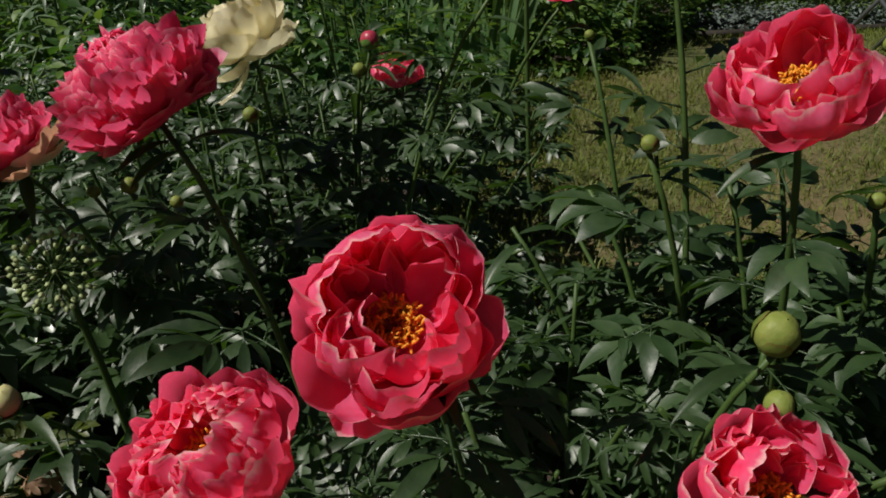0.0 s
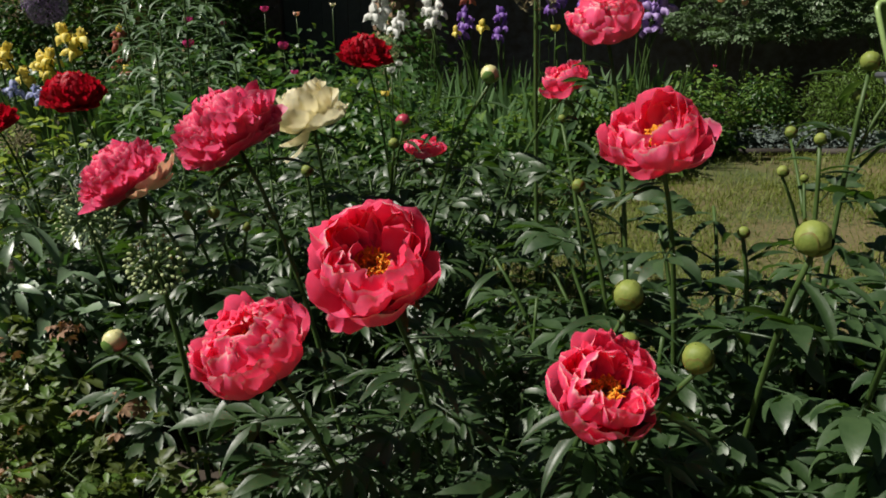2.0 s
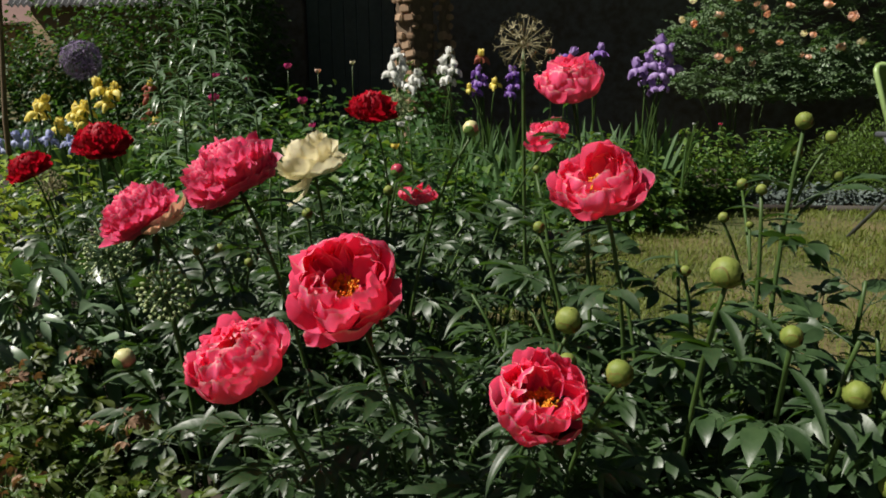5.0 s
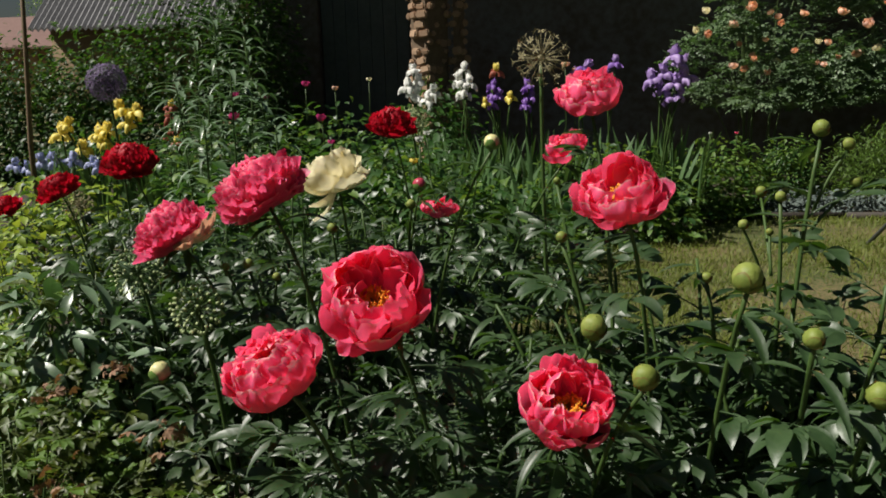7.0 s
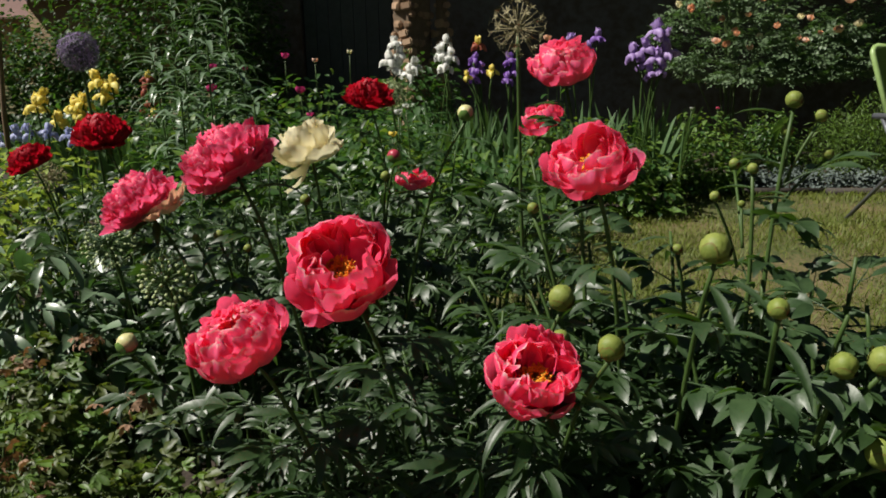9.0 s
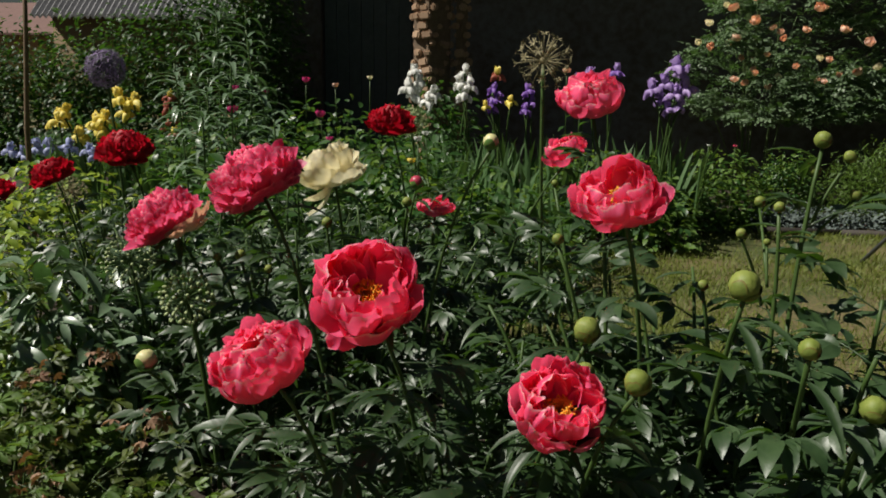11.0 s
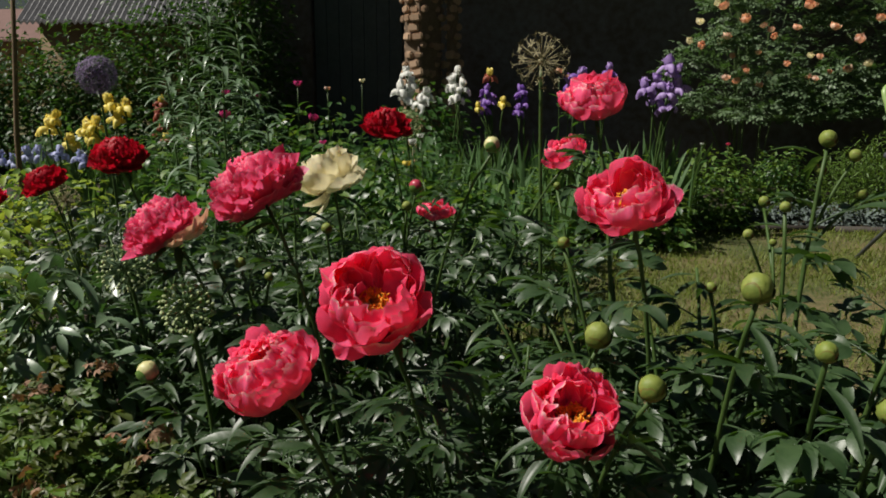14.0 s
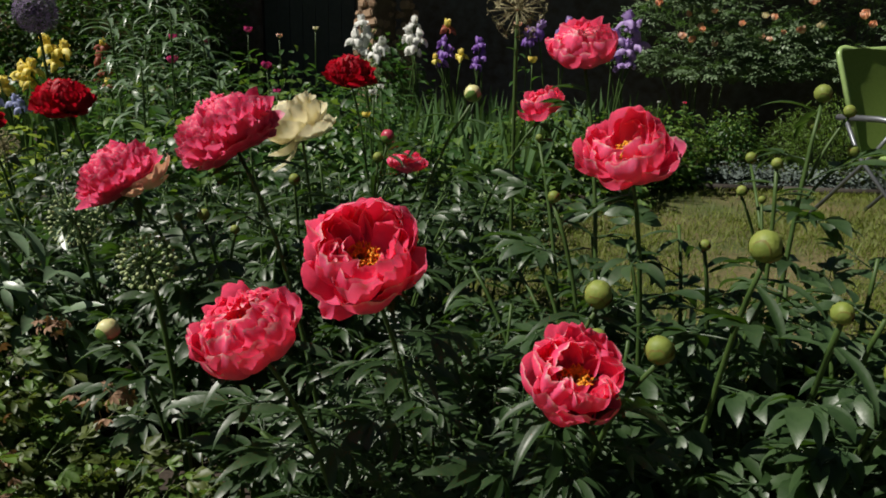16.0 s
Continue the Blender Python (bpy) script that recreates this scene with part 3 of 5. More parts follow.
bed("bed_front", [(-3.2, 0.15), (-1, 0.1), (0.9, 0.15), (1.15, 0.9), (0.55, 1.45), (-0.1, 1.9), (-0.45, 3.4), (-0.3, 4.6), (-1.5, 7.0), (-6.5, 7.0), (-6.5, 1.0)], 0.035, "dark bare soil of the deep flower bed")
bed("bed_back", [(-0.25, 4.55), (0.7, 4.6), (1.0, 5.35), (2.2, 5.45), (6, 5.8), (6, 7.2), (-1.6, 7.15)], 0.045, "dark soil of the border under the roses")

# ---- the front peonies ----
F1 = ((-0.004, 0.485, 0.796), (0.10, -0.64, 0.76), 0.150)
F2 = ((-0.140, 0.450, 0.708), (-0.28, -0.38, 0.88), 0.137)
F3 = ((0.253, 0.448, 0.681), (0.12, -0.54, 0.82), 0.123)
F4 = ((0.308, 0.674, 0.909), (-0.20, -0.46, 0.85), 0.127)
F5 = ((-0.264, 0.700, 0.915), (-0.50, 0.0, 0.84), 0.160)
F6 = ((-0.534, 0.866, 0.808), (-0.55, -0.05, 0.80), 0.152)
FTOP = ((0.247, 1.001, 1.037), (-0.15, -0.38, 0.92), 0.122)
FTOP2 = ((0.177, 1.456, 0.898), (-0.3, -0.2, 0.9), 0.108)
FCREAM = ((-0.318, 1.204, 0.856), (-0.36, 0.10, 0.90), 0.146)
FSMALL = ((-0.109, 1.346, 0.768), (0.08, -0.2, 1.0), 0.092)

front = peony_plant((0.10, 0.80, 0.03), "coral semi-double peony clump with dark glossy foliage in the bed",
                    [tip_of(*F1), tip_of(*F2), tip_of(*F3), tip_of(*F5), (0.277, 0.553, 0.727), (0.341, 0.453, 0.703), (0.278, 0.528, 0.686)], 56, 0.43, 0.55, 111, shift=(0.08, -0.05), each=7, size=0.76, low=0.42)
peony_flower(front, *F1, "semi", 21, CORAL, [(-112, 0.084, 0.064, -36, 32, CORAL), (-6, 0.098, 0.085, -14, 70, CORAL), (70, 0.106, 0.09, 0, 108, CORAL), (125, 0.104, 0.085, 2, 110, CORAL), (-150, 0.070, 0.062, 40, 80, CORAL), (-170, 0.06, 0.05, 50, 100, CORAL), (-65, 0.066, 0.066, 30, 90, CORAL), (165, 0.10, 0.08, 5, 110, CORAL)], "wide open coral-red flower with ragged pale edges")
peony_flower(front, *F2, "full", 22, CORAL, [(-165, 0.10, 0.078, -20, 95, CORAL), (-90, 0.10, 0.09, -30, 95, CORAL), (-25, 0.10, 0.09, -25, 90, CORAL)], "full coral-red flower with few stamens showing")
peony_flower(front, *F3, "semi", 23, CORAL, [(-95, 0.09, 0.095, -16, 78, CORAL), (-100, 0.066, 0.066, 36, 96, CORAL), (80, 0.084, 0.08, 24, 106, CORAL), (140, 0.084, 0.08, 24, 108, CORAL)], "cupped coral-red flower")
peony_flower(front, *F5, "double", 25, PINK, (), "tightly ruffled double rose-pink flower", centre=False)
peony_bud(front, (0.277, 0.553, 0.747), 0.037, 31)
peony_bud(front, (0.341, 0.453, 0.720), 0.034, 32)
peony_bud(front, (0.278, 0.528, 0.699), 0.025, 33)

peony_plant((-0.20, 0.52, 0.03), "low leafy peony shoots at the front of the bed", [], 12, 0.2, 0.36, 18, LEAVES, each=6, size=0.72)
side_buds = [((0.467, 0.560, 0.819), 0.042), ((0.525, 0.453, 0.778), 0.026), ((0.573, 0.959, 0.858), 0.020), ((0.632, 0.974, 0.972), 0.030), ((0.564, 1.098, 0.845), 0.022),
             ((0.503, 0.870, 0.826), 0.018), ((0.563, 0.980, 0.793), 0.014), ((0.677, 0.978, 0.945), 0.022), ((0.627, 0.983, 0.920), 0.021), ((0.696, 0.988, 0.881), 0.020),
             ((0.442, 0.788, 0.757), 0.018), ((0.613, 0.496, 0.697), 0.034), ((0.183, 1.123, 0.859), 0.015), ((0.216, 0.804, 0.813), 0.020), ((0.650, 0.480, 0.712), 0.036), ((0.648, 0.440, 0.616), 0.040)]
FORKED = {7: (0.628, 0.968, 0.83), 8: (0.627, 0.966, 0.86), 9: (0.627, 0.968, 0.80), 5: (0.55, 0.90, 0.70), 6: (0.565, 0.95, 0.72), 4: (0.565, 0.97, 0.74)}  # buds on side twigs, and where each leaves its stem
right = peony_plant((0.48, 0.86, 0.03), "peony clump with one coral flower and many round green buds",
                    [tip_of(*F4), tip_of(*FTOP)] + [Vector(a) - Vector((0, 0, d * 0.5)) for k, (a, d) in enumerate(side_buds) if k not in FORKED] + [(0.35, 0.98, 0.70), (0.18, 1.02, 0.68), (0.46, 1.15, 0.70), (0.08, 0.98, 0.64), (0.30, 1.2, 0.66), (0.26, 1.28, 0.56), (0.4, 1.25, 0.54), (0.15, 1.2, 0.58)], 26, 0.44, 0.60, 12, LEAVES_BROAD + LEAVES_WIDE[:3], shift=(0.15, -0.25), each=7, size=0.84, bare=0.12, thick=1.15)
peony_flower(right, *F4, "open", 24, CORAL, [(178, 0.108, 0.074, -12, 75, CORAL), (158, 0.10, 0.066, 0, 88, CORAL), (-25, 0.092, 0.085, -28, 60, CORAL), (-50, 0.064, 0.062, 35, 118, CORAL), (85, 0.105, 0.09, 20, 108, CORAL), (55, 0.10, 0.085, 20, 104, CORAL)], "open coral flower with a large ring of orange stamens")
peony_flower(right, *FTOP, "full", 26, CORAL, (), "coral flower seen from its side")
for i, (a, d) in enumerate(side_buds):
    peony_bud(right, a, d, 40 + i)
    if i in FORKED:
        part("stem", shape("stem", tube(curve(FORKED[i], Vector(a) - Vector((0, 0, d * 0.45)), 0.3, 6, 0.004), np.linspace(0.0032, 0.0024, 6), 6), STEM), right, Matrix())

left = peony_plant((-0.50, 1.28, 0.03), "pink double peony clump with one flower fading to peach",
                   [tip_of(*F6), (-0.424, 0.632, 0.590), (-0.415, 0.957, 0.700), (-0.359, 0.963, 0.676), (-0.459, 0.946, 0.699)], 24, 0.38, 0.64, 13, LEAVES_WIDE, shift=(0.0, 0.3), size=0.74, each=7)
peony_flower(left, *F6, "double", 27, PINK, [(-14, 0.092, 0.062, -44, 22, PEACH), (22, 0.094, 0.062, -42, 30, PEACH), (4, 0.084, 0.05, -54, 0, PEACH), (-48, 0.084, 0.052, -50, 6, PEACH)], "double pink flower with faded peach outer petals", centre=False)
peony_bud(left, (-0.424, 0.632, 0.609), 0.037, 61, BUD_TIP, (0.35, -0.2, 0.8))
for i, (a, d) in enumerate([((-0.415, 0.957, 0.711), 0.023), ((-0.359, 0.963, 0.685), 0.018), ((-0.459, 0.946, 0.707), 0.017)]):
    peony_bud(left, a, d, 62 + i)
peony_bud(left, (-0.60, 0.93, 0.775), 0.03, 66, BUD_RED, (-0.6, 0, 0.6))

cream = peony_plant((-0.30, 1.55, 0.03), "cream-yellow peony clump with a side-on open flower",
                    [tip_of(*FCREAM), (-0.305, 1.147, 0.736), tip_of(*FSMALL), (-0.146, 1.305, 0.807), (-0.164, 1.290, 0.767), (0.056, 1.105, 0.921), tip_of(*FTOP2)], 34, 0.55, 0.66, 14, LEAVES_WIDE, size=0.7, each=7)
peony_flower(cream, *FCREAM, "saucer", 28, CREAM, [(205, 0.10, 0.075, -40, -30, CREAM), (172, 0.09, 0.075, -30, 5, CREAM)], "cream-yellow flower with drooping outer petals")
peony_flower(cream, *FSMALL, "cup", 29, CORAL, (), "small half-open coral flower", centre=False)
peony_flower(cream, *FTOP2, "open", 30, CORAL, (), "ragged coral flower past its best")
peony_bud(cream, (-0.146, 1.305, 0.822), 0.033, 71, BUD_RED)
peony_bud(cream, (-0.164, 1.290, 0.778), 0.024, 72)
peony_bud(cream, (-0.305, 1.147, 0.748), 0.025, 73)
peony_bud(cream, (0.056, 1.105, 0.938), 0.034, 74, BUD_TIP)

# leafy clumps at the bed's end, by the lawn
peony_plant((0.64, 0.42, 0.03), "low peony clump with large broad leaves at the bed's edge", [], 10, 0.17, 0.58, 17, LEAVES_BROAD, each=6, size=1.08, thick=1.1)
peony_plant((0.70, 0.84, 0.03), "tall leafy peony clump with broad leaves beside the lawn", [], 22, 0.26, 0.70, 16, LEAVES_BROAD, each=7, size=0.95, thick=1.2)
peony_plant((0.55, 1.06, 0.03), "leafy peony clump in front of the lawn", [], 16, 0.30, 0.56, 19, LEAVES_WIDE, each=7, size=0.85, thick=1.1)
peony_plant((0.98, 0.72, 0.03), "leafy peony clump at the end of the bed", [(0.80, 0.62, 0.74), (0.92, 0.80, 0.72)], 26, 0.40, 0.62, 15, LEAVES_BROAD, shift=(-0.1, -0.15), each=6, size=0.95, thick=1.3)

for i, (a, ax, d) in enumerate([((-0.420, 2.05, 0.923), (0.1, -0.2, 1), 0.165), ((-1.162, 1.71, 0.842), (0.1, -0.2, 1), 0.175), ((-1.47, 1.755, 0.745), (-0.3, -0.3, 1), 0.145), ((-2.165, 2.3, 0.575), (-0.2, -0.4, 1), 0.14)]):
    dark = peony_plant((a[0] + 0.1, a[1] + 0.25, 0.03), "dark crimson double peony clump in the bed", [tip_of(a, ax, d)], 14, 0.38, a[2] - 0.22, 80 + i, LEAVES_SMALL + LEAVES[:3], each=4)
    peony_flower(dark, a, ax, d, "double", 90 + i, CRIMSON, (), "dark crimson double flower", centre=False)


# ---- scattered foliage ----
def scatter(name, variants, mats, poses):
    """One mesh of many leaves: each pose takes one of the variants (quads only) in turn of chance."""
    packs = [(np.asarray(v, float), np.asarray(f, np.int32), np.asarray(u, np.float32)) for v, f, u in variants]
    vs, fs, us, ms, n = [], [], [], [], 0
    for m in poses:
        v, f, u = packs[int(RNG.integers(len(packs)))]
        a = np.array(m)
        vs.append(v @ a[:3, :3].T + a[:3, 3])
        fs.append(f + n)
        us.append(u)
        ms.append(np.full(len(f), int(RNG.integers(len(mats))), np.int32))
        n += len(v)
    v, f, u = np.concatenate(vs), np.concatenate(fs), np.concatenate(us)
    me = bpy.data.meshes.new(name)
    me.vertices.add(len(v))
    me.vertices.foreach_set("co", v.astype(np.float32).ravel())
    me.loops.add(f.size)
    me.loops.foreach_set("vertex_index", f.ravel())
    me.polygons.add(len(f))
    me.polygons.foreach_set("loop_start", np.arange(0, f.size, 4, dtype=np.int32))
    for mt in mats:
        me.materials.append(mt)
    me.polygons.foreach_set("material_index", np.concatenate(ms))
    me.polygons.foreach_set("use_smooth", [True] * len(f))
    me.uv_layers.new(name="UVMap").data.foreach_set("uv", u[f.ravel()].ravel())
    me.update(calc_edges=True)
    me.validate()
    return me


def lobed(size, n, spread, slim, seed):
    """A palmate leaf: lobes fanning out from the stalk's end."""
    r = np.random.default_rng(seed)
    out = [blade(size * 0.8, size * 0.03, 0.3, 0.1, 4, 3)]
    for k in range(n):
        a = (k / (n - 1) - 0.5) * spread
        L = size * (0.75 - 0.22 * abs(a)) * r.uniform(0.85, 1.1)
        out.append(moved(blade(L, L * slim, r.uniform(0, 1.1), 0.4, 5, 3, 0.8, 0.6, 0.38, r.uniform(-0.5, 0.5)), Matrix.Translation((size * 0.75, 0, -size * 0.1)) @ Euler((0, r.uniform(0.0, 0.3), a)).to_matrix().to_4x4()))
    return join(out)


OVAL = [blade(1.0, 0.5, b, 0.25, 4, 3, 0.7, 0.45, 0.1) for b in (0.1, 0.6, 1.1)]
NARROW = [blade(1.0, 0.14, b, 0.3, 6, 3, 1.0, 0.4) for b in (0.4, 0.9, 1.5)]
LOBED = [lobed(1.0, 5, 2.6, 0.40, 300 + k) for k in range(4)]
PINNATE = [join([moved(blade(0.34, 0.2, 0.3, 0.2, 3, 3, 0.7, 0.5), Matrix.Translation((x, 0, -0.1 * x * x)) @ Euler((0, 0.1, a)).to_matrix().to_4x4()) for x, a in ((0.3, 1.1), (0.3, -1.1), (0.6, 0.9), (0.6, -0.9), (0.75, 0.0))] + [blade(0.8, 0.02, 0.2, 0, 3, 3)]) for k in range(2)]


def dome(centre, rx, ry, h, n, size, down=0.25, shell=0.65, tilt=0.8):
    """Poses of n leaves over a mound's surface and in its outer layer."""
    out = []
    c = Vector(centre)
    while len(out) < n:
        d = Vector((uni(-1, 1), uni(-1, 1), uni(-0.1, 1)))
        if not 0.05 < d.length <= 1:
            continue
        d.normalize()
        q = uni(shell, 1) * (1 + 0.18 * noise.noise(d * 2.3 + c) + 0.12 * noise.noise(d * 5 + c))
        p = c + Vector((d.x * rx * q, d.y * ry * q, max(0.02, d.z * h * q)))
        az = math.atan2(d.y, d.x) + uni(-1.1, 1.1)
        out.append(Matrix.Translation(p) @ Euler((uni(-0.6, 0.6), uni(-tilt, 0.35) + down, az)).to_matrix().to_4x4() @ Matrix.Scale(size * uni(0.65, 1.25), 4))
    return out


def shoots(plant, centre, rx, ry, h, n, mat, thick=0.003):
    """The bare stems inside a mound."""
    c = Vector(centre)
    for _ in range(n):
        a, q = uni(0, 6.28), math.sqrt(uni(0, 1))
        tip = c + Vector((rx * q * math.cos(a) * 0.85, ry * q * math.sin(a) * 0.85, h * (0.9 - 0.45 * q * q)))
        line = curve(c + Vector((0.15 * rx * math.cos(a), 0.15 * ry * math.sin(a), 0)), tip, 0.7, 6, 0.03)
        part("stem", shape("stem", tube(line, np.linspace(thick, thick * 0.5, 6), 5), mat), plant, Matrix())


def mound(name, label, category, centre, rx, ry, h, n, size, variants, mats, stems=8, group="", down=0.25, shell=0.65, tilt=0.8, thick=0.003):
    plant = thing(name, centre, label, category, group)
    shoots(plant, centre, rx, ry, h, stems, STEM_DARK, thick)
    part("foliage", scatter("foliage", variants, mats, dome(centre, rx, ry, h, n, size, down, shell, tilt)), plant, Matrix(), kind="stuff")
    return plant


RNG = np.random.default_rng(41)
# pale lobed perennial with withered leaves, in front of the pink peony
pale = mound("perennial_clump", "low perennial with pale green lobed leaves, some withered brown", "perennial", (-0.86, 0.70, 0.03), 0.38, 0.38, 0.44, 1300, 0.056, LOBED, [LEAF_OLIVE, LEAF_OLIVE, LEAF_LIGHT], 24, shell=0.35, tilt=1.1)
mound("perennial_clump", "low perennial with pale green lobed leaves beside the peony", "perennial", (-1.25, 1.05, 0.03), 0.42, 0.4, 0.55, 700, 0.068, LOBED, [LEAF_OLIVE, LEAF_LIGHT], 18, shell=0.4)
mound("perennial_clump", "low perennial with pale green lobed leaves at the bed's edge", "perennial", (-0.36, 0.53, 0.03), 0.34, 0.28, 0.39, 1250, 0.045, LOBED, [LEAF_OLIVE, LEAF_OLIVE, LEAF_LIGHT], 14, shell=0.4, tilt=1.1)
for at in ((-0.67, 0.66, 0.38), (-0.44, 0.64, 0.50), (-0.80, 0.80, 0.46), (-0.62, 0.58, 0.36), (-0.74, 0.95, 0.47)):
    for _ in range(10):
        m = Matrix.Translation(Vector(at) + Vector((uni(-0.03, 0.03), uni(-0.03, 0.03), uni(-0.02, 0.03)))) @ Euler((uni(-1.2, 1.2), uni(-0.5, 1.3), uni(0, 6.28))).to_matrix().to_4x4()
        part("withered_leaf", shape("withered_leaf", lobed(uni(0.022, 0.036), 4, 2.4, 0.42, int(RNG.integers(1e6))), LEAF_DRY), pale, m, "curled brown withered leaf")

# leafy peony clumps without open flowers, filling the bed
for i, (c, r, h) in enumerate([((-0.98, 1.55, 0.03), 0.45, 0.62), ((-0.75, 2.15, 0.03), 0.45, 0.66), ((-1.65, 2.35, 0.03), 0.45, 0.62), ((-0.1, 2.35, 0.03), 0.40, 0.58)]):
    peony_plant(c, "leafy peony clump without open flowers in the bed", [], 20, r, h, 120 + i, LEAVES_WIDE, each=6, size=0.74)


# ---- ornamental onions ----
def allium(at, diameter, n, label, head, florets, seed, rays=True):
    global RNG
    RNG = np.random.default_rng(seed)
    plant = thing("allium", (at[0] + 0.03, at[1] + 0.05, 0.03), label, "allium", "ornamental onions")
    line = curve((at[0] + 0.03, at[1] + 0.05, 0.03), at, 0.6, 8, 0.02)
    part("stem", shape("stem", tube(line, 0.005, 7), STEM), plant, Matrix())
    r = diameter / 2
    spokes, heads = [lathe([(0.002, -0.01), (0.009, -0.004), (0.01, 0.003), (0.002, 0.01)], 8)], []
    for k in range(n):
        z = 1 - 2 * (k + 0.5) / n
        a = k * 2.39996
        d = Vector((math.sqrt(1 - z * z) * math.cos(a), math.sqrt(1 - z * z) * math.sin(a), z))
        e = d * r * uni(0.86, 1.02)
        if rays:
            spokes.append(tube([d * 0.006, e], 0.0011 if florets == "star" else 0.0007, 3))
        m = Matrix.Translation(e) @ d.to_track_quat("Z", "Y").to_matrix().to_4x4()
        if florets == "star":
            for q in range(6):
                heads.append(moved(blade(0.015, 0.004, 0.3, 0.2, 3, 3), m @ Euler((0, uni(-0.7, 0.0), q * 1.05 + uni(-0.2, 0.2))).to_matrix().to_4x4()))
        else:
            heads.append(moved(lathe([(0.0008, -0.0042), (0.003, -0.0022), (0.0034, 0.001), (0.001, 0.0036)], 6), m))
    pose_ = Matrix.Translation(at)
    top = part("flower_head", shape("flower_head", join(spokes), head if head is SEED_DRY else STEM), plant, pose_)
    part("floret_shell", shape("floret_shell", join(heads), head), top, pose_, kind="stuff")
    for k in range(4):
        m = Matrix.Translation((at[0] + 0.03, at[1] + 0.05, 0.04)) @ Euler((0, -0.7, k * 1.6 + 0.3)).to_matrix().to_4x4()
        part("leaf", shape("leaf", blade(0.34, 0.035, 1.7, 0.3, 8, 3), LEAF_FAR), plant, m)
    return plant


allium((-0.838, 1.213, 0.612), 0.125, 110, "round green allium seed head on a bare stalk", SEED, "seed", 51)
allium((-0.458, 0.822, 0.656), 0.10, 100, "round green allium seed head among peony leaves", SEED, "seed", 52)
allium((0.106, 1.583, 1.10), 0.140, 46, "large dry star-flowered allium head, brown and lilac", SEED_DRY, "star", 53)
allium((-1.55, 2.2, 1.056), 0.138, 200, "big lilac allium globe on a tall stalk", LILAC, "star", 54)
allium((-0.58, 2.9, 0.85), 0.13, 90, "faded green allium globe near the white irises", SEED, "star", 55)
allium((-1.62, 2.05, 0.62), 0.11, 90, "dry brown allium head low in the bed", SEED_DRY, "seed", 56)


# ---- irises ----
def iris_flower(plant, at, size, standard, fall, seed):
    r = np.random.default_rng(seed)
    m = Matrix.Translation(at) @ Euler((r.uniform(-0.4, 0.4), r.uniform(-0.4, 0.4), r.uniform(0, 6.28))).to_matrix().to_4x4()
    head = part("flower", shape("flower", lathe([(0.004, -0.04), (0.008, -0.02), (0.006, 0.0), (0.002, 0.006)], 8), STEM), plant, m)
    q = size * r.uniform(0.8, 1.12)
    for k in range(3):
        s = petal(q * 0.52, q * 0.62, 58, r.uniform(120, 150), int(r.integers(1e9)), 0.3, 0.08, 0.006, -0.2, 17, 9)
        part("petal", shape("petal", turned(s, k * 120 + 60 + r.uniform(-18, 18)), standard), head)
        f = petal(q * 0.54, q * 0.64, r.uniform(30, 50), r.uniform(-125, -95), int(r.integers(1e9)), 0.3, 0.08, 0.006, 0.14, 17, 9)
        part("petal", shape("petal", turned(f, k * 120 + r.uniform(-18, 18)), fall), head)


def iris(base, blooms, label, standard, fall, seed, fans=5, size=0.12, spread=0.18):
    """A clump of bearded iris: sword leaves in fans, and flower stalks."""
    global RNG
    RNG = np.random.default_rng(seed)
    plant = thing("iris", base, label, "iris", "irises")
    b = Vector(base)
    for k in range(fans):
        a = uni(0, 6.28)
        root = b + Vector((uni(-spread, spread), uni(-spread, spread), 0))
        for q in range(6):
            lean = (q - 2.5) * 0.16 + uni(-0.06, 0.06)
            m = Matrix.Translation(root) @ Euler((0, 0, a)).to_matrix().to_4x4() @ Euler((0, -math.pi / 2 + lean, 0)).to_matrix().to_4x4() @ Euler((math.pi / 2 + uni(-0.3, 0.3), 0, 0)).to_matrix().to_4x4()
            part("leaf", shape("leaf", blade(uni(0.42, 0.66), 0.034, uni(0.0, 0.5), 0.12, 7, 3, 0.5, 0.25), LEAF_SWORD), plant, m)
    for i, p in enumerate(blooms):
        p = Vector(p)
        line = curve(b + Vector((uni(-0.08, 0.08), uni(-0.08, 0.08), 0)), p - Vector((0, 0, 0.03)), 0.8, 7, 0.02)
        part("stem", shape("stem", tube(line, 0.0055, 6), STEM), plant, Matrix())
        iris_flower(plant, p, size, standard, fall, seed * 31 + i)
    return plant


iris((-1.05, 4.95, 0.04), [(-1.08, 4.9, 1.05), (-1.05, 4.92, 0.98), (-1.12, 4.88, 0.94), (-1.07, 4.9, 0.89)], "white bearded iris clump", WHITE, WHITE, 61, 5, 0.13)
iris((-0.74, 4.95, 0.04), [(-0.73, 4.9, 1.05), (-0.76, 4.9, 0.98), (-0.69, 4.88, 0.96), (-0.73, 4.9, 0.90), (-0.91, 4.75, 0.91), (-0.95, 4.75, 0.86)], "white bearded iris clump with several blooms", WHITE, WHITE, 62, 5, 0.13)
iris((-0.52, 4.95, 0.04), [(-0.51, 4.9, 1.04)], "bearded iris with yellow standards and rust falls", YELLOW, RUST, 63, 3, 0.11)
iris((-0.48, 4.9, 0.04), [(-0.53, 4.86, 0.94), (-0.49, 4.86, 0.88), (-0.54, 4.85, 0.83)], "violet bearded iris with pale buds", VIOLET, VIOLET, 64, 3, 0.12)
iris((-0.30, 4.95, 0.04), [(-0.30, 4.9, 0.93), (-0.28, 4.9, 0.86), (-0.32, 4.9, 0.81)], "deep violet bearded iris", VIOLET, VIOLET, 72, 3, 0.11)
